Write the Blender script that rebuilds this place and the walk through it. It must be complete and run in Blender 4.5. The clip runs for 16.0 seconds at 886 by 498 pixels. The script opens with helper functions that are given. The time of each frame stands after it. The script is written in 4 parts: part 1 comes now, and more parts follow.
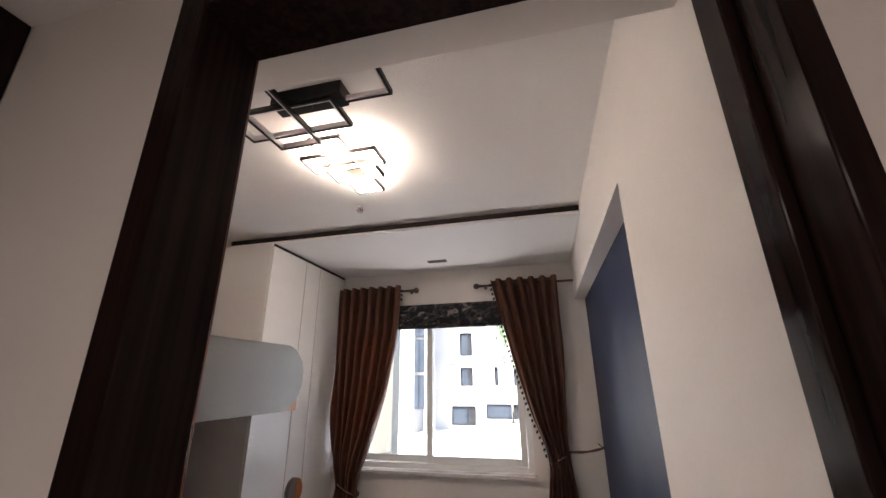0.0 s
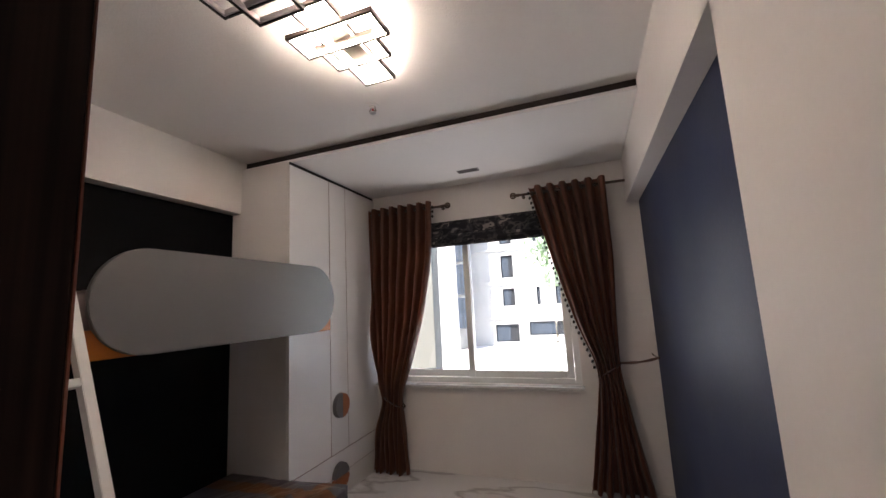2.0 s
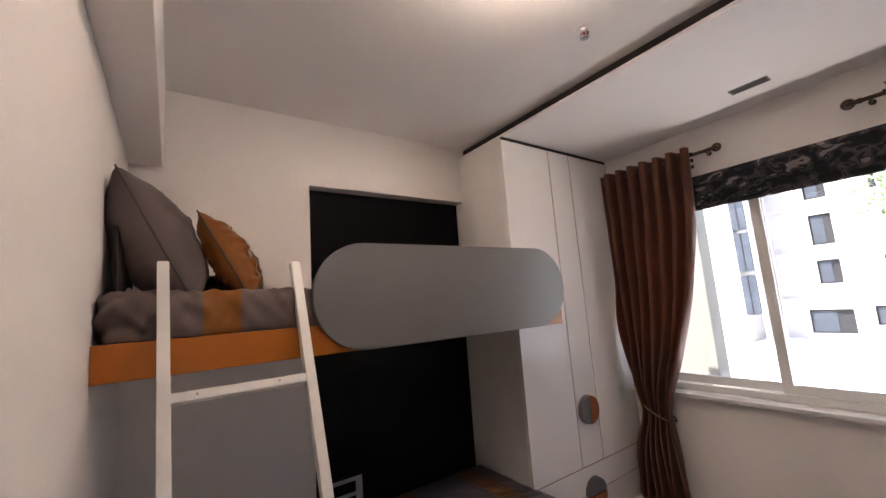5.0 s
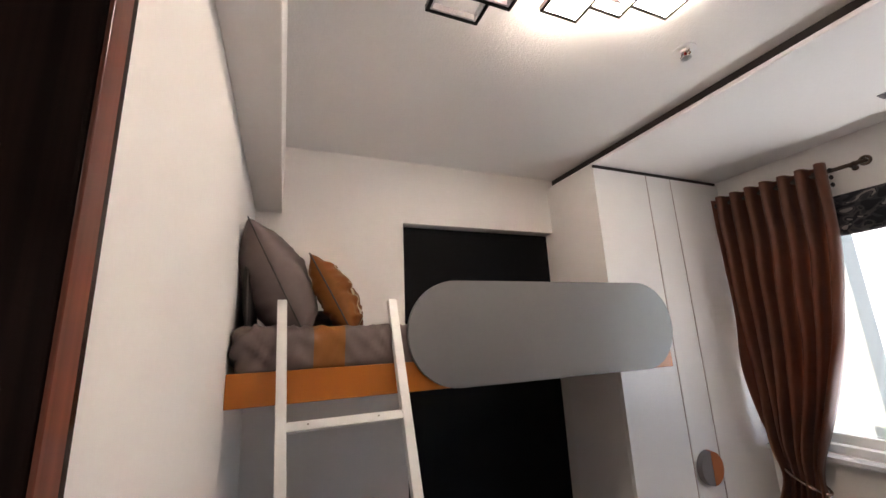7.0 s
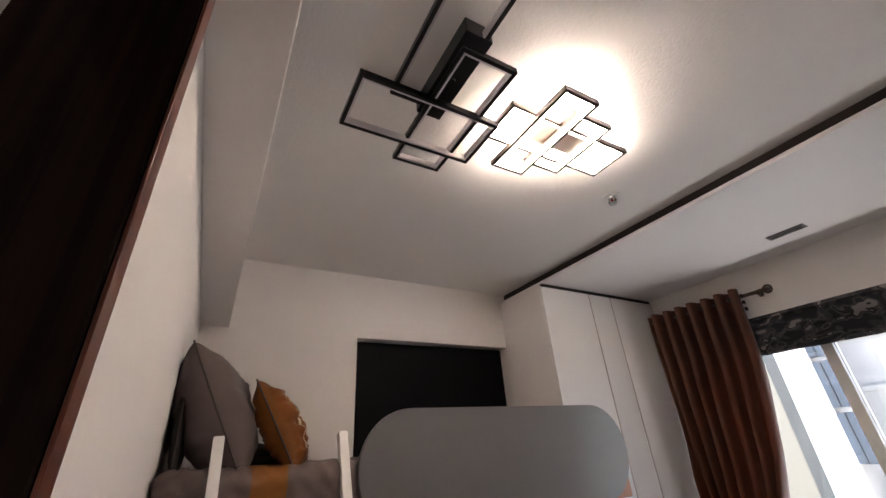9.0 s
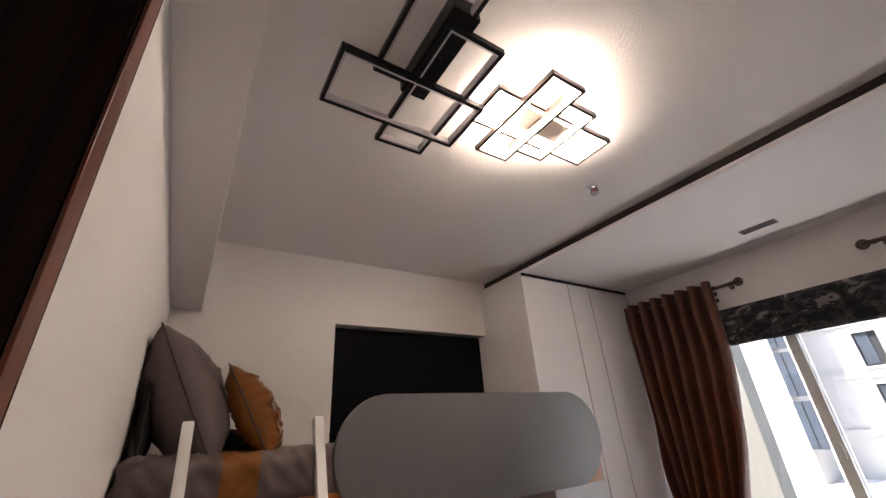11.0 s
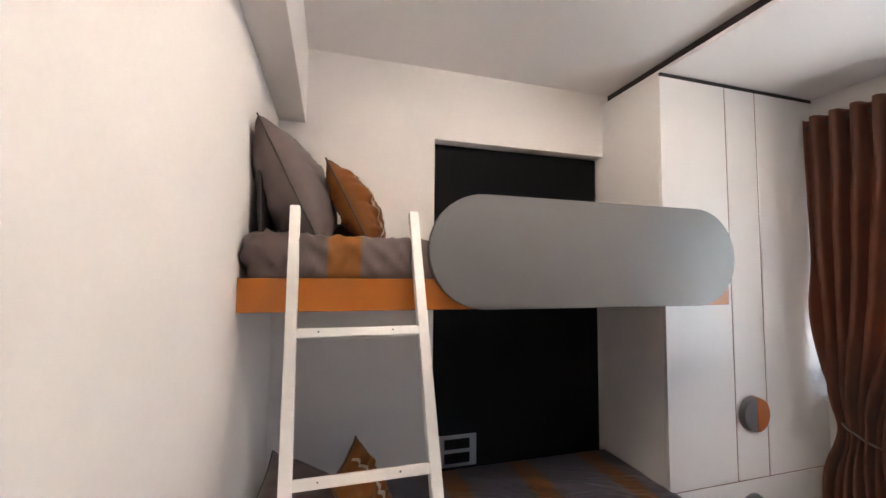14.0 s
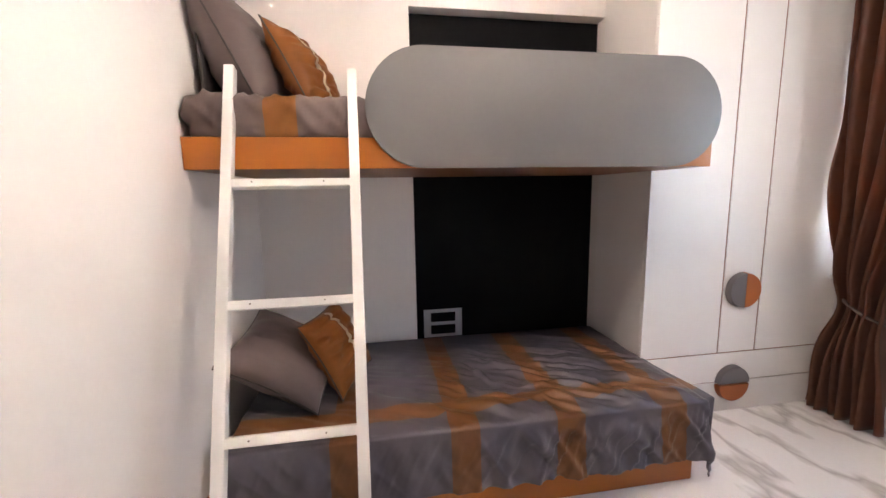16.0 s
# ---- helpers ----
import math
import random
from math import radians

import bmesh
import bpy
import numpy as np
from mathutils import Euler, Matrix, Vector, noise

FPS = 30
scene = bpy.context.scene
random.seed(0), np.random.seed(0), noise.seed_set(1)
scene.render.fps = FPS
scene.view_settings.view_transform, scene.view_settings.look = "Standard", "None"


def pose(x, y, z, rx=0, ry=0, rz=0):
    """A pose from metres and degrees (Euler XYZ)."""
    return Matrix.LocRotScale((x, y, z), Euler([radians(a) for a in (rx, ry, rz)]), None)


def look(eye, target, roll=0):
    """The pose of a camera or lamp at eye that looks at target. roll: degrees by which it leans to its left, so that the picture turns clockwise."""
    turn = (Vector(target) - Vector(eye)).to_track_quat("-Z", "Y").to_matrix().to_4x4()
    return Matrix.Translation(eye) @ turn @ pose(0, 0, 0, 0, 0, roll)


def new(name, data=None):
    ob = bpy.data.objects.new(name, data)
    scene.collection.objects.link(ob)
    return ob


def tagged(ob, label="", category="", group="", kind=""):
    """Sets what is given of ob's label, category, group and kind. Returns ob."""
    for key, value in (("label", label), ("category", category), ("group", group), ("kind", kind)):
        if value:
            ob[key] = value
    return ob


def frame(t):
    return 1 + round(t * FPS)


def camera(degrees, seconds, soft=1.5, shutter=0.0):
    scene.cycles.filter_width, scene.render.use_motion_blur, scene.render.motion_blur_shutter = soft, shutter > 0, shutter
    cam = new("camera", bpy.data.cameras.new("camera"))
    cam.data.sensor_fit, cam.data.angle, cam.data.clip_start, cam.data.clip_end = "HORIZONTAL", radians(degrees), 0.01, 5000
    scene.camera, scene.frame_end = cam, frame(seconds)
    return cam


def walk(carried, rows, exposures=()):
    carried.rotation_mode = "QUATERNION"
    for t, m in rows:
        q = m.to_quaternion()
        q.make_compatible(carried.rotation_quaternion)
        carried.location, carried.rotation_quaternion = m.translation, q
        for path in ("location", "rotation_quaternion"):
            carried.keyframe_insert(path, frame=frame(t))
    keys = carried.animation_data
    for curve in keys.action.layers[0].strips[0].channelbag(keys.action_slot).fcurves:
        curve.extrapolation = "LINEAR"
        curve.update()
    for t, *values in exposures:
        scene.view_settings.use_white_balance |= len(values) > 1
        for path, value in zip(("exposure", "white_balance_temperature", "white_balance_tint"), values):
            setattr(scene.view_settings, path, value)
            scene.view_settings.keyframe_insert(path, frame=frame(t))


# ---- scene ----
cam = camera(97.4, 16.0)
PATH = [
    (0, (-0.319, -0.557, 1.484), (-0.77, 1.284, 2.122), -0.6),
    (0.5, (-0.326, -0.562, 1.486), (-0.897, 1.250, 2.112), -0.4),
    (1, (-0.333, -0.49, 1.464), (-0.858, 1.39, 1.903), -1.9),
    (1.5, (-0.347, -0.354, 1.442), (-0.96, 1.516, 1.795), -2.2),
    (2, (-0.359, -0.243, 1.437), (-1.033, 1.625, 1.717), -3.0),
    (2.5, (-0.456, -0.128, 1.441), (-1.008, 1.764, 1.781), -3.2),
    (3, (-0.498, -0.038, 1.46), (-1.021, 1.866, 1.779), -3.7),
    (3.5, (-0.525, 0.076, 1.449), (-1.373, 1.865, 1.736), -4.1),
    (4, (-0.536, 0.152, 1.438), (-1.67, 1.774, 1.727), -3.9),
    (4.5, (-0.537, 0.176, 1.446), (-1.907, 1.606, 1.725), -4.4),
    (5, (-0.542, 0.179, 1.456), (-2.163, 1.318, 1.733), -4.1),
    (5.2, (-0.544, 0.179, 1.457), (-2.239, 1.205, 1.738), -3.7),
    (7.3, (-0.537, 0.154, 1.500), (-2.339, 0.898, 1.939), -2.5),
    (7.5, (-0.544, 0.151, 1.497), (-2.345, 0.896, 1.942), -2.4),
    (8, (-0.528, 0.142, 1.516), (-2.252, 0.931, 2.154), -1.9),
    (8.5, (-0.504, 0.129, 1.564), (-2.129, 0.986, 2.354), -2.6),
    (9, (-0.481, 0.111, 1.574), (-2.016, 1.022, 2.476), -4.0),
    (11.5, (-0.506, 0.126, 1.565), (-2.015, 1.153, 2.382), -4.3),
    (12, (-0.504, 0.127, 1.555), (-2.153, 1.038, 2.228), -2.9),
    (12.5, (-0.514, 0.127, 1.544), (-2.279, 0.936, 2.024), -0.1),
    (13, (-0.547, 0.142, 1.494), (-2.379, 0.868, 1.833), 0.9),
    (13.5, (-0.581, 0.189, 1.468), (-2.456, 0.85, 1.689), 0.2),
    (14, (-0.671, 0.267, 1.428), (-2.588, 0.823, 1.555), 0.5),
    (14.5, (-0.746, 0.353, 1.395), (-2.688, 0.828, 1.35), -0.1),
    (15, (-0.696, 0.475, 1.345), (-2.672, 0.752, 1.205), 0.3),
    (15.5, (-0.62, 0.585, 1.278), (-2.592, 0.846, 1.072), 0.3),
    (16, (-0.561, 0.619, 1.216), (-2.515, 0.938, 0.932), -1.0),
]
EXPOSURES = [(0, 2.06, 6450, 16), (1.5, 1.83, 6450, 16), (3.0, 1.55, 6550, 20), (4.0, 1.68, 6850, 23), (5.0, 2.12, 6750, 21), (7.5, 2.52, 6350, 13), (8.0, 2.17, 6400, 15), (8.5, 1.94, 6350, 15), (9.0, 1.80, 6400, 16), (11.5, 1.72, 6600, 18), (12.5, 2.17, 6500, 16), (13.5, 2.74, 6150, 11), (14.5, 3.08, 6350, 15), (16, 3.46, 6400, 16)]
walk(cam, [(t, look(eye, target, roll)) for t, eye, target, roll in PATH], EXPOSURES)

# ---- light ----
SUN_ELEVATION, SUN_AZIMUTH = 54.0, 200.0
world = bpy.data.worlds.new("world")
scene.world = world
world.use_nodes = True
wn = world.node_tree.nodes
sky = wn.new("ShaderNodeTexSky")
sky.sky_type, sky.sun_disc = "NISHITA", False
sky.sun_elevation, sky.sun_rotation = radians(SUN_ELEVATION), radians(SUN_AZIMUTH)
wn["Background"].inputs["Strength"].default_value = 0.15
world.node_tree.links.new(sky.outputs["Color"], wn["Background"].inputs["Color"])

sun = new("sun", bpy.data.lights.new("sun", "SUN"))
sun.data.energy, sun.data.angle, sun.data.color = 5.0, radians(0.5), (1.0, 0.95, 0.88)
el, az = radians(SUN_ELEVATION), radians(SUN_AZIMUTH)
sun.matrix_world = look((math.sin(az) * math.cos(el) * 40, math.cos(az) * math.cos(el) * 40, math.sin(el) * 40), (0, 0, 0))

LAMP_GLOW, HALL_FILL, BOUNCE = 18.5, 2.5, 2.8
# Unseen area light added to brighten the passage walls; no fitting hangs there.
hall_fill = new("passage_fill", bpy.data.lights.new("passage_fill", "AREA"))
hall_fill.data.shape, hall_fill.data.size, hall_fill.data.size_y = "RECTANGLE", 0.5, 0.5
hall_fill.data.energy, hall_fill.data.color = HALL_FILL, (1.0, 0.86, 0.76)
hall_fill.matrix_world = look((-0.45, -1.75, 2.19), (-0.45, -1.75, 0))

# unseen lamp added low in the window opening, mimicking daylight off the sunlit ground
bounce = new("window_bounce_fill", bpy.data.lights.new("window_bounce_fill", "AREA"))
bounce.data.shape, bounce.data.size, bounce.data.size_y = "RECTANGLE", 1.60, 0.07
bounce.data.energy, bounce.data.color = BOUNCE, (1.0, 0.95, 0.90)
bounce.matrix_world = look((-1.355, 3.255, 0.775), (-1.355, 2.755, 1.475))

# ---- materials ----


def mat(name, color, rough=0.5, metal=0.0, spread=0.06, scale=3.0, fine=60.0, bump=0.0, bump_scale=80.0, coat=0.0, sheen=0.0, rough_var=0.08, spec=0.5, relief=0.002):
    """Painted or plain surface: two scales of tone, uneven gloss and fine relief, in metres."""
    m = bpy.data.materials.new(name)
    m.use_nodes = True
    n, l = m.node_tree.nodes, m.node_tree.links
    b = n["Principled BSDF"]
    tc = n.new("ShaderNodeTexCoord")
    big, small = n.new("ShaderNodeTexNoise"), n.new("ShaderNodeTexNoise")
    big.inputs["Scale"].default_value, big.inputs["Detail"].default_value = scale, 4
    small.inputs["Scale"].default_value, small.inputs["Detail"].default_value = fine, 3
    mix = n.new("ShaderNodeMath")
    mix.operation = "MULTIPLY_ADD"
    mix.inputs[1].default_value = 0.4
    l.new(tc.outputs["Object"], big.inputs["Vector"])
    l.new(tc.outputs["Object"], small.inputs["Vector"])
    l.new(small.outputs["Fac"], mix.inputs[0])
    l.new(big.outputs["Fac"], mix.inputs[2])
    ramp = n.new("ShaderNodeMapRange")
    ramp.inputs["From Min"].default_value, ramp.inputs["From Max"].default_value = 0.45, 0.95
    ramp.inputs["To Min"].default_value, ramp.inputs["To Max"].default_value = 1 - spread, 1 + spread
    l.new(mix.outputs[0], ramp.inputs["Value"])
    hsv = n.new("ShaderNodeHueSaturation")
    hsv.inputs["Color"].default_value = (*color, 1)
    l.new(ramp.outputs["Result"], hsv.inputs["Value"])
    l.new(hsv.outputs["Color"], b.inputs["Base Color"])
    gl = n.new("ShaderNodeMapRange")
    gl.inputs["To Min"].default_value, gl.inputs["To Max"].default_value = max(0.02, rough - rough_var), min(1, rough + rough_var)
    l.new(big.outputs["Fac"], gl.inputs["Value"])
    l.new(gl.outputs["Result"], b.inputs["Roughness"])
    b.inputs["Metallic"].default_value = metal
    b.inputs["Specular IOR Level"].default_value = spec
    b.inputs["Coat Weight"].default_value = coat
    b.inputs["Coat Roughness"].default_value = 0.06
    b.inputs["Sheen Weight"].default_value = sheen
    if bump:
        bn, tex = n.new("ShaderNodeBump"), n.new("ShaderNodeTexNoise")
        tex.inputs["Scale"].default_value, tex.inputs["Detail"].default_value = bump_scale, 3
        bn.inputs["Strength"].default_value, bn.inputs["Distance"].default_value = bump, relief
        l.new(tc.outputs["Object"], tex.inputs["Vector"])
        l.new(tex.outputs["Fac"], bn.inputs["Height"])
        l.new(bn.outputs["Normal"], b.inputs["Normal"])
    return m


def base(m):
    n = m.node_tree.nodes
    return n, m.node_tree.links, n["Principled BSDF"]


def colour_source(m):
    """The node that holds a mat()'s base colour."""
    return next(k for k in m.node_tree.nodes if k.bl_idname == "ShaderNodeHueSaturation")


def stripes(m, color, bands, axis):
    """Woven bands of another colour: (centre, half width) along an object axis; several calls add up."""
    n, l, b = base(m)
    hsv = colour_source(m)
    tc = n.new("ShaderNodeTexCoord")
    sep = n.new("ShaderNodeSeparateXYZ")
    l.new(tc.outputs["Object"], sep.inputs[0])
    last = None
    for c, w in bands:
        d = n.new("ShaderNodeMath")
        d.operation, d.inputs[1].default_value, d.inputs[2].default_value = "COMPARE", c, w
        l.new(sep.outputs[axis], d.inputs[0])
        if last is None:
            last = d.outputs[0]
        else:
            a = n.new("ShaderNodeMath")
            a.operation = "MAXIMUM"
            l.new(last, a.inputs[0])
            l.new(d.outputs[0], a.inputs[1])
            last = a.outputs[0]
    mx = n.new("ShaderNodeMix")
    mx.data_type = "RGBA"
    l.new(last, mx.inputs["Factor"])
    if hsv.inputs["Color"].is_linked:
        l.new(hsv.inputs["Color"].links[0].from_socket, mx.inputs["A"])
    else:
        mx.inputs["A"].default_value = hsv.inputs["Color"].default_value
    mx.inputs["B"].default_value = (*color, 1)
    l.new(mx.outputs["Result"], hsv.inputs["Color"])
    return m


def weave(m, scale=900.0, strength=0.15):
    """Fine thread relief over the cloth."""
    n, l, b = base(m)
    tc = n.new("ShaderNodeTexCoord")
    w = n.new("ShaderNodeTexNoise")
    w.inputs["Scale"].default_value = scale
    k = n.new("ShaderNodeBump")
    k.inputs["Strength"].default_value, k.inputs["Distance"].default_value = strength, 0.0006
    l.new(tc.outputs["Object"], w.inputs["Vector"])
    l.new(w.outputs["Fac"], k.inputs["Height"])
    if b.inputs["Normal"].is_linked:
        l.new(b.inputs["Normal"].links[0].from_socket, k.inputs["Normal"])
    l.new(k.outputs["Normal"], b.inputs["Normal"])
    return m


def lets_light_through(m, color, share):
    """Thin cloth that glows a little when lit from behind."""
    n, l, b = base(m)
    t, mx = n.new("ShaderNodeBsdfTranslucent"), n.new("ShaderNodeMixShader")
    t.inputs["Color"].default_value = (*color, 1)
    mx.inputs["Fac"].default_value = share
    l.new(b.outputs["BSDF"], mx.inputs[1])
    l.new(t.outputs["BSDF"], mx.inputs[2])
    l.new(mx.outputs["Shader"], n["Material Output"].inputs["Surface"])
    return m


def wood(name, dark, light, rough=0.15, coat=0.0, axis=2, spec=0.3):
    m = mat(name, dark, rough, coat=coat, spread=0.1, rough_var=0.06, spec=spec)
    n, l, b = base(m)
    tc, mp, tx, cr = n.new("ShaderNodeTexCoord"), n.new("ShaderNodeMapping"), n.new("ShaderNodeTexNoise"), n.new("ShaderNodeMix")
    sc = [70.0, 70.0, 70.0]
    sc[axis] = 1.6
    mp.inputs["Scale"].default_value = sc
    tx.inputs["Scale"].default_value, tx.inputs["Detail"].default_value = 1.0, 6
    cr.data_type = "RGBA"
    cr.inputs["A"].default_value, cr.inputs["B"].default_value = (*dark, 1), (*light, 1)
    rg = n.new("ShaderNodeMapRange")
    rg.inputs["From Min"].default_value, rg.inputs["From Max"].default_value = 0.38, 0.68
    l.new(tc.outputs["Object"], mp.inputs["Vector"])
    l.new(mp.outputs["Vector"], tx.inputs["Vector"])
    l.new(tx.outputs["Fac"], rg.inputs["Value"])
    l.new(rg.outputs["Result"], cr.inputs["Factor"])
    l.new(cr.outputs["Result"], colour_source(m).inputs["Color"])
    return m


def marble():
    m = mat("marble", (0.78, 0.76, 0.74), 0.12, spread=0.05, scale=1.2, coat=0.3)
    n, l, b = base(m)
    tc = n.new("ShaderNodeTexCoord")
    warp, vein, mp = n.new("ShaderNodeTexNoise"), n.new("ShaderNodeTexNoise"), n.new("ShaderNodeMapping")
    warp.inputs["Scale"].default_value, warp.inputs["Detail"].default_value = 1.1, 4
    vein.inputs["Scale"].default_value, vein.inputs["Detail"].default_value = 1.5, 5
    mp.inputs["Rotation"].default_value, mp.inputs["Scale"].default_value = (0, 0, 0.6), (0.6, 1.5, 1)
    add = n.new("ShaderNodeMix")
    add.data_type, add.inputs["Factor"].default_value = "RGBA", 0.35
    l.new(tc.outputs["Object"], mp.inputs["Vector"])
    l.new(mp.outputs["Vector"], warp.inputs["Vector"])
    l.new(mp.outputs["Vector"], add.inputs["A"])
    l.new(warp.outputs["Color"], add.inputs["B"])
    l.new(add.outputs["Result"], vein.inputs["Vector"])
    d = n.new("ShaderNodeMath")
    d.operation, d.inputs[1].default_value = "SUBTRACT", 0.5
    a = n.new("ShaderNodeMath")
    a.operation = "ABSOLUTE"
    r = n.new("ShaderNodeMapRange")
    r.inputs["From Min"].default_value, r.inputs["From Max"].default_value = 0.0, 0.022
    r.inputs["To Min"].default_value, r.inputs["To Max"].default_value = 0.75, 0.0
    cr = n.new("ShaderNodeMix")
    cr.data_type = "RGBA"
    cr.inputs["A"].default_value, cr.inputs["B"].default_value = (0.78, 0.76, 0.74, 1), (0.36, 0.33, 0.31, 1)
    l.new(vein.outputs["Fac"], d.inputs[0])
    l.new(d.outputs[0], a.inputs[0])
    l.new(a.outputs[0], r.inputs["Value"])
    l.new(r.outputs["Result"], cr.inputs["Factor"])
    l.new(cr.outputs["Result"], colour_source(m).inputs["Color"])
    return m


def camouflage():
    m = mat("camouflage_cloth", (0.02, 0.02, 0.025), 0.7, bump=0.3, bump_scale=120)
    n, l, b = base(m)
    tc, mp = n.new("ShaderNodeTexCoord"), n.new("ShaderNodeMapping")
    mp.inputs["Scale"].default_value = (1.0, 1.0, 1.5)
    tx = n.new("ShaderNodeTexNoise")
    tx.inputs["Scale"].default_value, tx.inputs["Detail"].default_value, tx.inputs["Distortion"].default_value = 11.0, 0.6, 1.2
    cr = n.new("ShaderNodeValToRGB")
    cr.color_ramp.interpolation = "CONSTANT"
    e = cr.color_ramp.elements
    e[0].color = (0.012, 0.013, 0.018, 1)
    e[1].position, e[1].color = 0.46, (0.045, 0.042, 0.05, 1)
    for p, c in ((0.54, (0.10, 0.092, 0.09, 1)), (0.60, (0.02, 0.02, 0.026, 1)), (0.66, (0.30, 0.27, 0.25, 1))):
        e.new(p).color = c
    l.new(tc.outputs["Object"], mp.inputs["Vector"])
    l.new(mp.outputs["Vector"], tx.inputs["Vector"])
    l.new(tx.outputs["Fac"], cr.inputs["Fac"])
    l.new(cr.outputs["Color"], colour_source(m).inputs["Color"])
    return m


def glow(name, color, strength):
    m = bpy.data.materials.new(name)
    m.use_nodes = True
    n, l, b = base(m)
    b.inputs["Base Color"].default_value = (0.8, 0.8, 0.8, 1)
    b.inputs["Emission Color"].default_value = (*color, 1)
    b.inputs["Emission Strength"].default_value = strength
    return m


def clear_glass():
    m = bpy.data.materials.new("window_glass")
    m.use_nodes = True
    n, l, b = base(m)
    b.inputs["Base Color"].default_value = (0.96, 0.99, 0.98, 1)
    b.inputs["Roughness"].default_value = 0.0
    b.inputs["Transmission Weight"].default_value = 1.0
    b.inputs["IOR"].default_value = 1.45
    return m


WHITE_WALL = mat("white_wall_paint", (0.78, 0.745, 0.715), 0.6, spread=0.03, scale=1.1, bump=0.12, bump_scale=160)
CEILING = mat("ceiling_paint", (0.84, 0.815, 0.79), 0.75, spread=0.03, scale=0.8, bump=0.5, bump_scale=120, relief=0.003)
DROP = mat("smooth_ceiling_paint", (0.85, 0.835, 0.82), 0.65, spread=0.03, scale=0.8, bump=0.1, bump_scale=200)
BLUE = mat("blue_wall_paint", (0.026, 0.037, 0.086), 0.52, spread=0.16, scale=2.0, bump=0.25, bump_scale=70, rough_var=0.1, spec=0.35)
BLACK = mat("black_laminate", (0.004, 0.004, 0.005), 0.6, spread=0.2, scale=2, spec=0.08)
# Near-black that paints the shade inside narrow gaps.
GAP_SHADE = mat("black_gap_shade", (0.020, 0.014, 0.013), 0.8)
DARK_WOOD = wood("dark_veneer", (0.012, 0.0078, 0.0074), (0.026, 0.0145, 0.0125), 0.13, spec=0.06)
# Jamb veneer as the window light reddens it, held in the colour.
LIT_WOOD = wood("window_lit_veneer", (0.11, 0.03, 0.018), (0.20, 0.065, 0.04), 0.3)
ORANGE = mat("orange_laminate", (0.38, 0.114, 0.009), 0.38, spread=0.05)
GREY = mat("grey_satin_laminate", (0.136, 0.134, 0.132), 0.34, spread=0.04, scale=2.2, rough_var=0.05)
GREY_KNOB = mat("grey_knob_laminate", (0.14, 0.13, 0.135), 0.4)
ORANGE_KNOB = mat("orange_knob_laminate", (0.36, 0.10, 0.02), 0.4)
WARDROBE = mat("white_laminate", (0.79, 0.77, 0.75), 0.33, spread=0.02, scale=1.5, bump=0.04)
GROOVE = mat("copper_groove", (0.21, 0.085, 0.045), 0.5, metal=0.2)
LADDER = mat("white_powder_coat", (0.72, 0.71, 0.69), 0.4, spread=0.03, bump=0.1)
TAUPE = weave(mat("taupe_satin", (0.106, 0.078, 0.073), 0.58, spread=0.10, scale=5, sheen=0.1, spec=0.3, bump=0.15, bump_scale=30))
COPPER = weave(mat("copper_satin", (0.175, 0.060, 0.010), 0.55, spread=0.14, scale=6, spec=0.2, bump=0.3, bump_scale=30))
SHEET = weave(mat("taupe_bedding", (0.118, 0.087, 0.081), 0.5, spread=0.10, scale=5, spec=0.3, bump=0.2, bump_scale=24))
SPREAD = weave(mat("grey_bedspread", (0.082, 0.073, 0.088), 0.42, spread=0.12, scale=5, spec=0.45, bump=0.35, bump_scale=24))
CURTAIN = lets_light_through(weave(mat("brown_curtain_satin", (0.100, 0.038, 0.021), 0.42, spread=0.15, scale=4, spec=0.35, sheen=0.1), 700, 0.2), (0.55, 0.17, 0.07), 0.24)
TASSEL = mat("dark_tassel_yarn", (0.02, 0.014, 0.012), 0.8)
ROPE = mat("taupe_rope", (0.15, 0.085, 0.062), 0.6, bump=0.6, bump_scale=120)
CAMO = camouflage()
BRONZE = mat("dark_bronze", (0.12, 0.085, 0.065), 0.3, metal=0.9)
STEEL = mat("satin_steel", (0.55, 0.55, 0.56), 0.3, metal=0.8)
UPVC = mat("white_upvc", (0.80, 0.81, 0.80), 0.3, spread=0.02)
SILL = mat("white_stone_sill", (0.72, 0.71, 0.69), 0.25, spread=0.08, scale=8)
MARBLE = marble()
LAMP_BLACK = mat("black_lamp_metal", (0.012, 0.012, 0.013), 0.35, metal=0.3)
LAMP_BROWN = mat("bronze_lamp_metal", (0.06, 0.042, 0.034), 0.35, metal=0.4)
# Paler metal for the lit light's canopy, with the glow put into its colour.
LAMP_WASHED = mat("glow_washed_lamp_metal", (0.42, 0.36, 0.30), 0.35, metal=0.3)
ACRYLIC = mat("unlit_acrylic", (0.62, 0.58, 0.60), 0.35, spread=0.02)
LIT = glow("lit_acrylic", (1.0, 0.85, 0.69), LAMP_GLOW)
GLASS = clear_glass()
RED = mat("red_bulb", (0.45, 0.03, 0.02), 0.2)
PIPING = mat("dark_piping", (0.035, 0.026, 0.024), 0.6)
CHARCOAL = weave(mat("charcoal_satin", (0.022, 0.019, 0.020), 0.6, spread=0.1, scale=5, spec=0.2))
CREAM = weave(mat("cream_ribbon", (0.62, 0.55, 0.46), 0.5))
OUT_WHITE = mat("white_facade_paint", (0.46, 0.455, 0.445), 0.8, scale=0.4, spread=0.06)
OUT_BEIGE = mat("beige_facade_paint", (0.20, 0.195, 0.170), 0.8, scale=1.5, spread=0.08, bump=0.4, bump_scale=30)
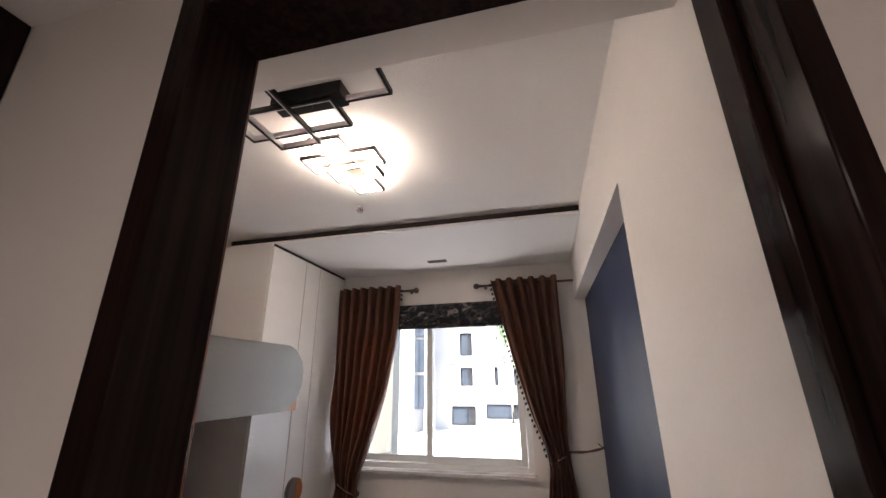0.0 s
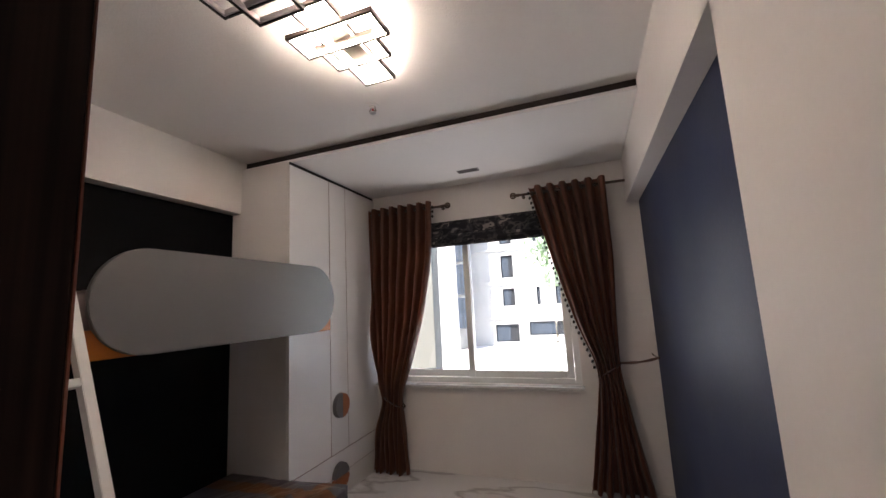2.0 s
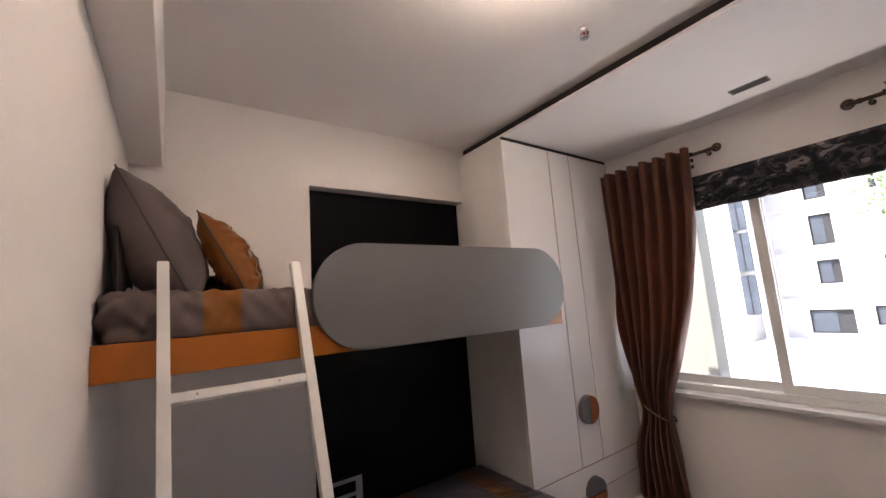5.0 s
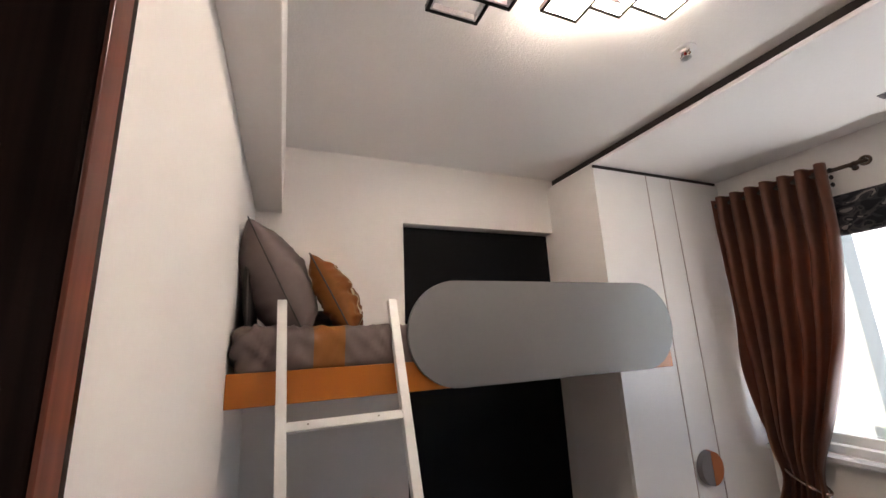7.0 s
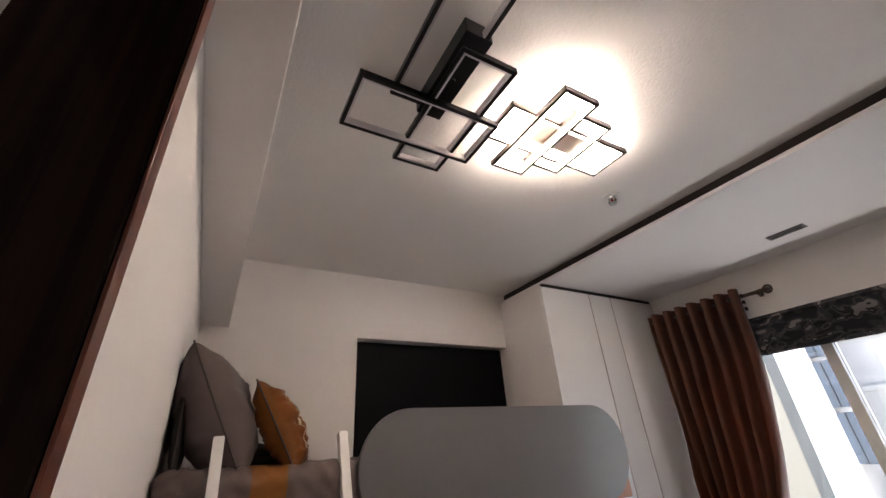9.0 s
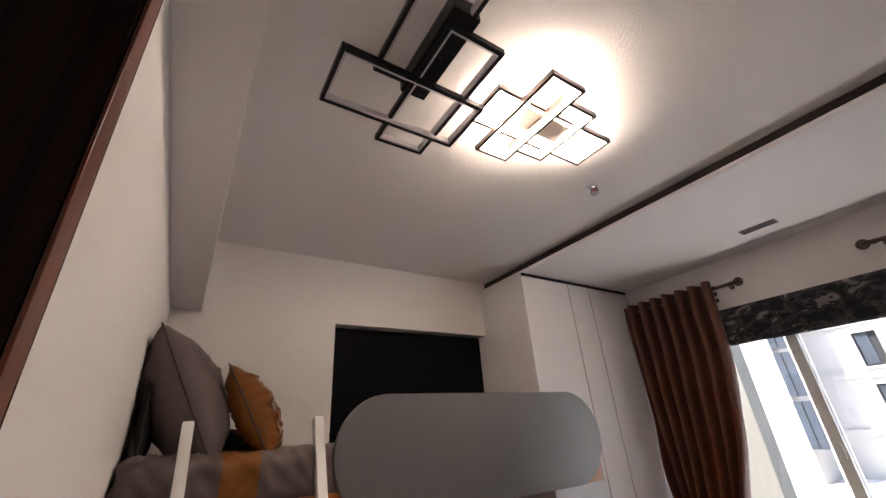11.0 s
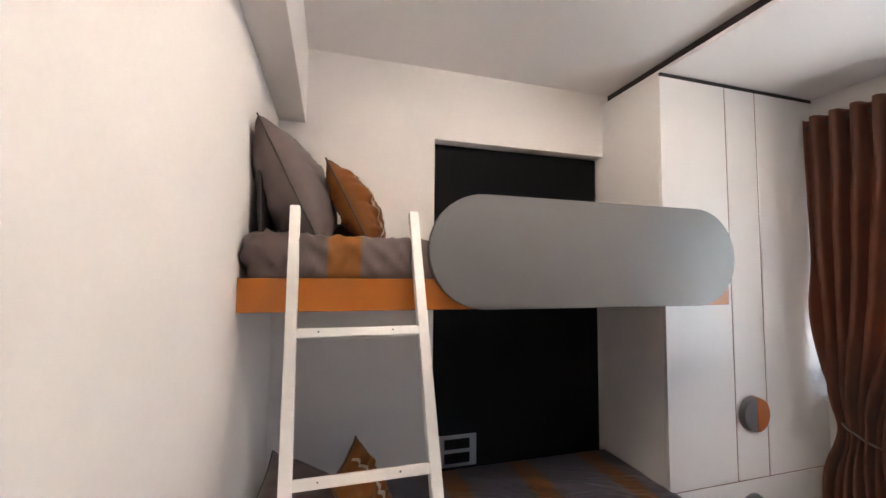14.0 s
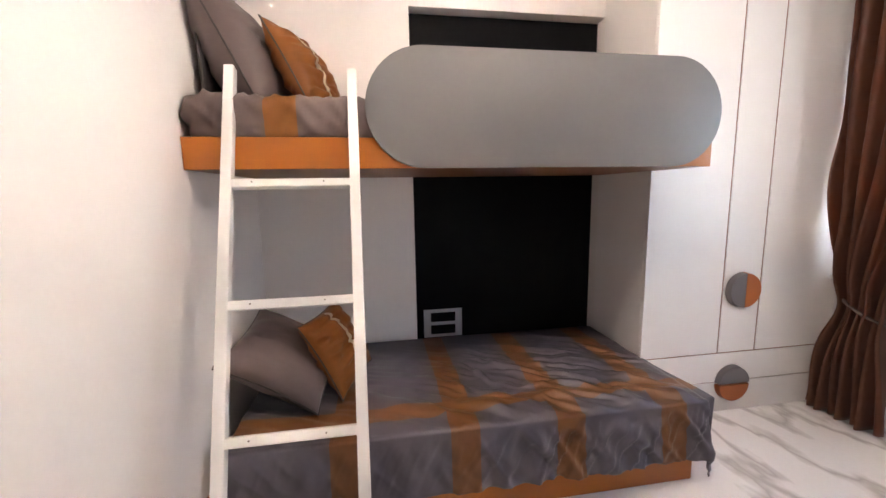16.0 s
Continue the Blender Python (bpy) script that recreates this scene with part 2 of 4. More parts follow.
# Shade of unlit rooms as a colour; also used on the glazed block's mullions.
OUT_DARK = mat("dark_opening_shade", (0.012, 0.014, 0.018), 0.7, spread=0.2)
OUT_GLASS = mat("blue_grey_glazing", (0.030, 0.042, 0.060), 0.55, spread=0.25, scale=0.7)
OUT_GROUND = mat("pale_concrete_paving", (0.78, 0.76, 0.73), 0.85, scale=0.3, spread=0.12)
BARK = mat("bark", (0.12, 0.08, 0.05), 0.9, bump=0.8, bump_scale=20)
LEAF = mat("green_leaf", (0.17, 0.25, 0.13), 0.6, spread=0.3, scale=2)
PIPE = mat("tan_pipe", (0.60, 0.54, 0.46), 0.5)

# ---- building helpers ----


def mesh_of(bm, name, smooth=False):
    me = bpy.data.meshes.new(name)
    bmesh.ops.recalc_face_normals(bm, faces=bm.faces)
    bm.to_mesh(me)
    bm.free()
    if smooth:
        me.polygons.foreach_set("use_smooth", [True] * len(me.polygons))
    return me


def part(name, bm, material, parent=None, label="", smooth=False):
    """One bmesh as one object, under a thing or a part."""
    ob = new(name, mesh_of(bm, name, smooth))
    ob.data.materials.append(material)
    if parent is not None:
        ob.parent = parent
        ob.matrix_parent_inverse = parent.matrix_world.inverted()
    if label:
        tagged(ob, label)
    return ob


def empty(name, place, label, category, group="", kind=""):
    ob = new(name)
    ob.location = place
    ob.empty_display_size = 0.1
    bpy.context.view_layer.update()
    return tagged(ob, label, category, group, kind)


def add_box(bm, lo, hi, bevel=0.0, segments=2, m=None):
    made = bmesh.ops.create_cube(bm, size=1.0)["verts"]
    for v in made:
        v.co = Vector([lo[i] + (v.co[i] + 0.5) * (hi[i] - lo[i]) for i in range(3)])
    if bevel:
        edges = list({e for v in made for e in v.link_edges})
        r = bmesh.ops.bevel(bm, geom=edges, offset=bevel, segments=segments, affect="EDGES", profile=0.5)
        made = list({v for f in r["faces"] for v in f.verts} | {v for v in made if v.is_valid})
    if m is not None:
        bmesh.ops.transform(bm, matrix=m, verts=made)
    return made


def boxes(*items, bevel=0.0):
    bm = bmesh.new()
    for lo, hi in items:
        add_box(bm, lo, hi, bevel)
    return bm


def add_tube(bm, a, b, r, r2=None, sides=14):
    a, b = Vector(a), Vector(b)
    made = bmesh.ops.create_cone(bm, cap_ends=True, segments=sides, radius1=r, radius2=r if r2 is None else r2, depth=(b - a).length)["verts"]
    q = (b - a).to_track_quat("Z", "Y").to_matrix().to_4x4()
    bmesh.ops.transform(bm, matrix=Matrix.Translation((a + b) / 2) @ q, verts=made)
    return made


def tube(a, b, r, r2=None, sides=14):
    bm = bmesh.new()
    add_tube(bm, a, b, r, r2, sides)
    return bm


def ball(c, r, sub=2):
    bm = bmesh.new()
    bmesh.ops.create_icosphere(bm, subdivisions=sub, radius=r, matrix=Matrix.Translation(c))
    return bm


def torus(major, minor, n=20, k=8, m=None):
    bm = bmesh.new()
    rings = []
    for i in range(n):
        a = 2 * math.pi * i / n
        rings.append([bm.verts.new(((major + minor * math.cos(2 * math.pi * j / k)) * math.cos(a), (major + minor * math.cos(2 * math.pi * j / k)) * math.sin(a), minor * math.sin(2 * math.pi * j / k))) for j in range(k)])
    for i in range(n):
        for j in range(k):
            bm.faces.new((rings[i][j], rings[(i + 1) % n][j], rings[(i + 1) % n][(j + 1) % k], rings[i][(j + 1) % k]))
    if m is not None:
        bmesh.ops.transform(bm, matrix=m, verts=bm.verts)
    return bm


def sweep(points, r, k=8, twist=0.0, lobes=0):
    """A round (or, with lobes, roped) bar along a run of points."""
    bm = bmesh.new()
    pts = [Vector(p) for p in points]
    rings = []
    for i, p in enumerate(pts):
        d = (pts[min(i + 1, len(pts) - 1)] - pts[max(i - 1, 0)]).normalized()
        q = d.to_track_quat("Z", "Y")
        ring = []
        for j in range(k):
            a = 2 * math.pi * j / k
            rr = r * (1 + (0.22 * math.cos(lobes * a + twist * i) if lobes else 0))
            ring.append(bm.verts.new(p + q @ Vector((rr * math.cos(a), rr * math.sin(a), 0))))
        rings.append(ring)
    for i in range(len(rings) - 1):
        for j in range(k):
            bm.faces.new((rings[i][j], rings[i][(j + 1) % k], rings[i + 1][(j + 1) % k], rings[i + 1][j]))
    bm.faces.new(rings[0][::-1])
    bm.faces.new(rings[-1])
    return bm


def smoothstep(a, b, x):
    t = min(1.0, max(0.0, (x - a) / (b - a)))
    return t * t * (3 - 2 * t)


def along(table, x):
    """Smooth value from a short table of (x, value)."""
    for (x0, v0), (x1, v1) in zip(table, table[1:]):
        if x <= x1:
            t = min(1.0, max(0.0, (x - x0) / (x1 - x0)))
            return v0 + (v1 - v0) * t
    return table[-1][1]


# ---- the room: walls, floor, ceilings ----
LEFT, WIN, TOP, THICK = -2.74, 3.105, 2.588, 0.118
DROP_Z, DROP_Y = 2.520, 1.953
NICHE_Y, NICHE_Z, NICHE_X = 0.814, 2.183, -2.822
RECESS_Y, RECESS_Z, RECESS_X = 0.833, 2.163, 0.092
OPEN_L, OPEN_R, OPEN_B, OPEN_T = -2.250, -0.460, 0.745, 2.120
DOOR_L, DOOR_R, DOOR_T = -0.881, -0.031, 2.158


def structure(name, bm, material, label, category):
    return tagged(part(name, bm, material), label, category, kind="structure")


structure("floor", boxes(((-3.1, -2.4, -0.10), (1.3, WIN + 0.2, 0.0))), MARBLE, "polished white marble floor with grey veins", "floor")
structure("ceiling", boxes(((LEFT - 0.2, -THICK, TOP), (0.3, 1.985, TOP + 0.1)), ((LEFT - 0.2, 1.9855, TOP + 0.03), (0.3, WIN + 0.2, TOP + 0.1))), CEILING, "white stippled plaster ceiling", "ceiling")


structure("ceiling_dropped", boxes(((LEFT, DROP_Y, DROP_Z), (-0.001, WIN, DROP_Z + 0.022)), bevel=0.004), DROP, "smooth white dropped ceiling panel by the window", "ceiling")
# The slot above the panel is only in shade; this strip paints that dark.
structure("trim_gap_shade", boxes(((LEFT, DROP_Y + 0.019, DROP_Z + 0.023), (-0.001, DROP_Y + 0.03, TOP - 0.0005))), GAP_SHADE, "black strip painting the shade in the slot between two ceilings", "trim")
structure("wall_left", boxes(((LEFT - 0.2, 0.0, 0.0), (LEFT, NICHE_Y, TOP + 0.08)), ((LEFT - 0.2, NICHE_Y, NICHE_Z), (LEFT, WIN, TOP + 0.08)), ((LEFT - 0.2, NICHE_Y, 0.0), (NICHE_X - 0.01, 1.93, NICHE_Z)), ((LEFT - 0.2, 1.93, 0.0), (LEFT, WIN, NICHE_Z))), WHITE_WALL, "warm white painted wall with a tall niche", "wall")
structure("niche_panel", boxes(((NICHE_X - 0.01, NICHE_Y + 0.002, 0.25), (NICHE_X, 1.93, NICHE_Z - 0.002))), BLACK, "matt black panel at the back of the wall niche", "wall panel")
structure("wall_right", boxes(((0.0, -0.001, 0.0), (0.25, RECESS_Y, TOP)), ((0.0, RECESS_Y, RECESS_Z), (0.25, WIN, TOP + 0.08)), ((RECESS_X + 0.008, RECESS_Y, 0.0), (0.25, WIN, RECESS_Z))), WHITE_WALL, "warm white painted wall with a long recess", "wall")
structure("wall_blue", boxes(((RECESS_X, RECESS_Y + 0.001, 0.0), (RECESS_X + 0.008, WIN, RECESS_Z - 0.001))), BLUE, "dark blue satin painted wall inside the recess", "wall")
structure("wall_window", boxes(((LEFT - 0.2, WIN, 0.0), (OPEN_L, WIN + 0.2, TOP)), ((OPEN_R, WIN, 0.0), (0.25, WIN + 0.2, TOP)), ((OPEN_L, WIN, 0.0), (OPEN_R, WIN + 0.2, OPEN_B)), ((OPEN_L, WIN, OPEN_T), (OPEN_R, WIN + 0.2, TOP))), WHITE_WALL, "warm white painted wall with a wide window", "wall")
structure("wall_door", boxes(((LEFT - 0.2, -THICK, 0.0), (DOOR_L - 0.058, 0.0, TOP)), ((DOOR_R + 0.049, -THICK, 0.0), (1.1, -0.002, TOP)), ((DOOR_L - 0.058, -THICK, DOOR_T + 0.045), (DOOR_R + 0.049, 0.0, TOP))), WHITE_WALL, "warm white painted wall with the doorway", "wall")
structure("beam", boxes(((LEFT, 0.0, 2.192), (0.0, 0.130, TOP)), bevel=0.003), WHITE_WALL, "white painted ceiling beam above the doorway", "beam")
# passage outside the room
structure("wall_passage_left", boxes(((-1.55, -2.4, 0.0), (-1.40, -THICK, 2.261))), WHITE_WALL, "white painted passage wall", "wall")
structure("wall_passage_right", boxes(((0.95, -2.4, 0.0), (1.1, -THICK, 2.261))), WHITE_WALL, "white painted passage wall", "wall")
structure("wall_passage_end", boxes(((-1.55, -2.5, 0.0), (1.1, -2.4, 2.261))), WHITE_WALL, "white painted wall at the passage end", "wall")
structure("ceiling_passage", boxes(((-1.55, -2.4, 2.261), (1.1, -THICK, 2.34))), DROP, "smooth white passage ceiling", "ceiling")


def door_frame():
    d = empty("door_1", (-0.45, -0.07, 0), "dark glossy veneer door frame around the open doorway", "door frame", kind="structure")
    y0, y1 = -THICK - 0.014, 0.016
    part("jamb", boxes(((DOOR_L - 0.058, y0, 0), (DOOR_L, y1, DOOR_T + 0.045)), bevel=0.003), DARK_WOOD, d)
    part("jamb", boxes(((DOOR_R, -0.055, 0), (DOOR_R + 0.049, y1 - 0.006, DOOR_T + 0.045)), ((DOOR_R + 0.015, y0, 0), (DOOR_R + 0.049, -0.0551, DOOR_T + 0.045)), bevel=0.003), DARK_WOOD, d)
    part("head", boxes(((DOOR_L + 0.0005, y0, DOOR_T), (DOOR_R - 0.0005, y1 - 0.004, DOOR_T + 0.0445)), bevel=0.003), DARK_WOOD, d)
    # Front edge of the jamb, its grazing window light painted as a red-brown strip.
    part("lit_edge", boxes(((DOOR_L - 0.036, y1 + 0.0005, 0), (DOOR_L - 0.001, y1 + 0.004, DOOR_T + 0.03)), bevel=0.001), LIT_WOOD, d, "reddish veneer jamb edge with grazing window light painted in")
    return d


door_frame()
d2 = empty("door_2", (-1.395, -0.68, 0), "closed dark veneer door in the passage wall", "door", kind="structure")
part("door_leaf", boxes(((-1.401, -1.15, 0.005), (-1.392, -0.208, 2.255)), bevel=0.003), DARK_WOOD, d2)
part("casing", boxes(((-1.401, -0.205, 0.0), (-1.387, -THICK - 0.002, 2.258)), bevel=0.003), DARK_WOOD, d2)

# ---- window ----


def window():
    w = empty("window_1", (-1.195, WIN + 0.1, OPEN_B), "white plastic sliding window with two panes", "window", kind="structure")
    y0, y1 = WIN + 0.035, WIN + 0.105
    part("window_frame", boxes(((OPEN_L, y0, OPEN_B), (OPEN_L + 0.05, y1, OPEN_T)), ((OPEN_R - 0.05, y0, OPEN_B), (OPEN_R, y1, OPEN_T)), ((OPEN_L + 0.05, y0, OPEN_B), (OPEN_R - 0.05, y1, OPEN_B + 0.045)), ((OPEN_L + 0.05, y0, OPEN_T - 0.045), (OPEN_R - 0.05, y1, OPEN_T)), bevel=0.004), UPVC, w)
    for a, b, y in ((OPEN_L + 0.052, -1.335, y0 + 0.040), (-1.395, OPEN_R - 0.052, y0 + 0.004)):
        z0, z1, k = OPEN_B + 0.047, OPEN_T - 0.047, 0.055
        s = part("sash", boxes(((a, y, z0), (a + k, y + 0.028, z1)), ((b - k, y, z0), (b, y + 0.028, z1)), ((a + k, y, z0), (b - k, y + 0.028, z0 + k)), ((a + k, y, z1 - k), (b - k, y + 0.028, z1)), bevel=0.004), UPVC, w)
        p = part("pane", boxes(((a + k - 0.004, y + 0.011, z0 + k - 0.004), (b - k + 0.004, y + 0.016, z1 - k + 0.004))), GLASS, s, "clear window glass")
        p.visible_shadow = False
    part("handle", boxes(((-1.372, y0 - 0.006, 1.30), (-1.352, y0 + 0.003, 1.38)), bevel=0.003), UPVC, w, "small white sash latch")
    part("window_sill", boxes(((OPEN_L - 0.02, WIN - 0.075, 0.718), (OPEN_R + 0.015, WIN + 0.034, 0.744)), bevel=0.005), SILL, w, "white stone sill")
    return w


window()


def roman_blind():
    b = empty("roman_blind", (-1.195, WIN - 0.03, 2.18), "raised roman blind in black and grey camouflage cloth", "window blind")
    bm = bmesh.new()
    add_box(bm, (OPEN_L + 0.01, WIN - 0.035, 2.155), (OPEN_R - 0.01, WIN - 0.005, 2.185), 0.003)
    part("headrail", bm, CAMO, b)
    for i, (z0, z1, dy) in enumerate(((2.02, 2.165, 0.0), (1.985, 2.06, 0.007), (1.962, 2.02, 0.013), (1.948, 1.985, 0.018))):
        bm = bmesh.new()
        n, rows = 70, 7
        grid = []
        for r in range(rows + 1):
            v = r / rows
            z = z1 + (z0 - z1) * v
            row = []
            for c in range(n + 1):
                x = OPEN_L + 0.012 + (OPEN_R - OPEN_L - 0.024) * c / n
                sag = 0.006 * noise.noise((x * 5, i * 3.0, 0)) + 0.003 * noise.noise((x * 19, i, 4))
                y = WIN - 0.036 - dy - 0.012 * math.sin(math.pi * v) + 0.004 * noise.noise((x * 9, v * 2, i))
                row.append(bm.verts.new((x, y, z + sag * v)))
            grid.append(row)
        for r in range(rows):
            for c in range(n):
                bm.faces.new((grid[r][c], grid[r][c + 1], grid[r + 1][c + 1], grid[r + 1][c]))
        bmesh.ops.solidify(bm, geom=bm.faces[:], thickness=0.003)
        part("fold", bm, CAMO, b, smooth=True)
    return b


roman_blind()

# ---- curtains ----
ROD_Y, ROD_Z = WIN - 0.095, 2.318


def curtain_rod(x0, x1, finial_at):
    c = empty("curtain_rod", ((x0 + x1) / 2, ROD_Y, ROD_Z), "dark bronze curtain rod with a ringed ball finial", "curtain rod", "curtain rods")
    part("rod", tube((x0, ROD_Y, ROD_Z), (x1, ROD_Y, ROD_Z), 0.011), BRONZE, c, smooth=True)
    s = 1 if finial_at > (x0 + x1) / 2 else -1
    f = part("finial", torus(0.021, 0.008, m=pose(finial_at, ROD_Y, ROD_Z, 90, 0, 0)), BRONZE, c, smooth=True)
    part("bead", ball((finial_at, ROD_Y, ROD_Z), 0.012), BRONZE, f, smooth=True)
    part("collar", tube((finial_at - s * 0.05, ROD_Y, ROD_Z), (finial_at - s * 0.024, ROD_Y, ROD_Z), 0.015, 0.012), BRONZE, c, smooth=True)
    bx = finial_at - s * 0.075
    k = part("bracket", tube((bx, ROD_Y, ROD_Z), (bx, WIN - 0.004, ROD_Z), 0.006), BRONZE, c, smooth=True)
    part("rosette", tube((bx, WIN - 0.008, ROD_Z), (bx, WIN - 0.0005, ROD_Z), 0.015), BRONZE, k, smooth=True)
    return c


curtain_rod(LEFT + 0.46, -1.475, -1.468)
curtain_rod(-0.865, -0.001, -0.872)


def curtain(lefts, rights, folds, tie_z, hook, lead, label):
    """Eyelet curtain held by a rope; lefts and rights give its edges by height, lead the side with the tassel trim."""
    top, bottom = 2.366, 0.012
    x_mid = (along(lefts, top) + along(rights, top)) / 2
    c = empty("curtain", (x_mid, ROD_Y, bottom), label, "curtain", "window curtains")
    n, rows = folds * 14, 110
    bm = bmesh.new()
    grid = []
    full = abs(along(rights, top) - along(lefts, top))
    for r in range(rows + 1):
        z = top + (bottom - top) * r / rows
        a = sum(along(lefts, z + k) for k in (-0.10, -0.05, 0, 0.05, 0.10)) / 5 if z < top - 0.1 else along(lefts, z)
        b = sum(along(rights, z + k) for k in (-0.10, -0.05, 0, 0.05, 0.10)) / 5 if z < top - 0.1 else along(rights, z)
        width = b - a
        tight = min(1.0, width / full)
        amp = 0.047 + 0.012 * (1 - tight)
        pinch = math.exp(-((z - tie_z) / 0.10) ** 2)
        row = []
        for i in range(n + 1):
            s = i / n
            lag = 0.06 * noise.noise((s * 3, z * 1.3, folds)) * smoothstep(2.2, 1.2, z)
            w = math.sin(2 * math.pi * folds * (s + lag))
            w2 = math.sin(2 * math.pi * folds * 0.5 * s + 3 * z) * smoothstep(2.0, 0.6, z) * 0.40
            y = ROD_Y - 0.026 + amp * (1 - 0.45 * pinch) * (w + w2) + 0.012 * noise.noise((s * 5, z * 3, 1.7 * folds))
            x = a + width * (s - 0.42 / (2 * math.pi * folds) * math.sin(4 * math.pi * folds * (s + lag)))
            row.append(bm.verts.new((x, min(y, WIN - 0.070), z)))
        grid.append(row)
    for r in range(rows):
        for i in range(n):
            bm.faces.new((grid[r][i], grid[r][i + 1], grid[r + 1][i + 1], grid[r + 1][i]))
    edge = [grid[r][n if lead == "right" else 0].co.copy() for r in range(rows + 1)]
    cloth = part("cloth", bm, CURTAIN, c, smooth=True)
    solid = cloth.modifiers.new("thickness", "SOLIDIFY")
    solid.thickness, solid.offset = 0.003, 0
    ring = None
    for i in range(folds * 2):
        s = (i + 0.5) / (folds * 2)
        at = pose(along(lefts, top) + full * s, ROD_Y, ROD_Z, 0, 90, 24 if i % 2 else -24)
        if ring is None:
            ring = mesh_of(torus(0.018, 0.0035, 16, 6), "eyelet", True)
            ring.materials.append(BRONZE)
        e = new("eyelet", ring)
        e.matrix_world = at
        e.parent, e.matrix_parent_inverse = c, c.matrix_world.inverted()
    tassel = mesh_of(ball((0, 0, 0), 0.011, 1), "tassel", True)
    tassel.materials.append(TASSEL)
    side = 1 if lead == "right" else -1
    for r in range(2, rows, 2):
        if edge[r].z < max(tie_z + 0.02, 2.20 if lead == "right" else 0):
            break
        e = new("tassel", tassel)
        e.matrix_world = Matrix.Translation(edge[r] + Vector((side * 0.014, -0.004, -0.008))) @ Matrix.Diagonal((1, 1, 1.35, 1))
        e.parent, e.matrix_parent_inverse = c, c.matrix_world.inverted()
    a, b = along(lefts, tie_z), along(rights, tie_z)
    cx, rx = (a + b) / 2, abs(b - a) / 2 + 0.012
    loop = []
    for k in range(41):
        t = math.pi * 2 * k / 40
        loop.append((cx + rx * math.cos(t), ROD_Y + 0.066 * math.sin(t), tie_z + 0.05 * (cx + rx * math.cos(t) - cx) / rx * (1 if hook[0] > cx else -1)))
    part("tieback", sweep(loop, 0.0075, 10, 0.9, 2), ROPE, c, "twisted taupe rope tieback", smooth=True)
    end = Vector((cx + (rx if hook[0] > cx else -rx), ROD_Y, tie_z + 0.05))
    h = Vector(hook)
    run = [end.lerp(h, k / 14) + Vector((0, 0, -0.012 * math.sin(math.pi * k / 14))) for k in range(15)]
    part("tieback_end", sweep(run, 0.0085, 10, 0.9, 2), ROPE, c, "twisted taupe rope end", smooth=True)
    return c


curtain([(0, -2.278), (0.33, -2.270), (0.60, -2.165), (0.80, -2.222), (1.25, -2.262), (2.4, -2.272)], [(0, -1.925), (0.36, -1.945), (0.60, -1.985), (0.84, -1.905), (1.1, -1.815), (1.4, -1.728), (1.87, -1.640), (2.4, -1.615)], 7, 0.60, (-2.275, WIN - 0.03, 0.925), "right", "brown satin eyelet curtain tied back with a rope, beside the wardrobe")
curtain([(0, -0.47), (0.45, -0.394), (0.885, -0.325), (1.2, -0.448), (1.64, -0.569), (2.05, -0.665), (2.4, -0.745)], [(0, -0.03), (0.5, -0.120), (0.885, -0.185), (1.14, -0.175), (1.67, -0.150), (2.4, -0.143)], 6, 0.885, (0.085, WIN - 0.06, 0.965), "left", "brown satin eyelet curtain with dark tassel trim, beside the blue wall")


def tieback_hook(x, y, z, normal):
    h = empty("tieback_hook", (x, y, z), "small dark bronze tieback hook on the wall", "hook", "tieback hooks")
    nx, ny = normal
    part("plate", tube((x, y, z), (x + 0.006 * nx, y + 0.006 * ny, z), 0.016), BRONZE, h, smooth=True)
    part("stem", sweep([(x + k * 0.008 * nx, y + k * 0.008 * ny, z + 0.0008 * k * k) for k in range(7)], 0.004), BRONZE, h, smooth=True)


tieback_hook(RECESS_X, WIN - 0.06, 0.968, (-1, 0))
tieback_hook(-2.262, WIN - 0.001, 0.94, (0, -1))

# ---- wardrobe ----
WX, WY = -2.284, 1.926


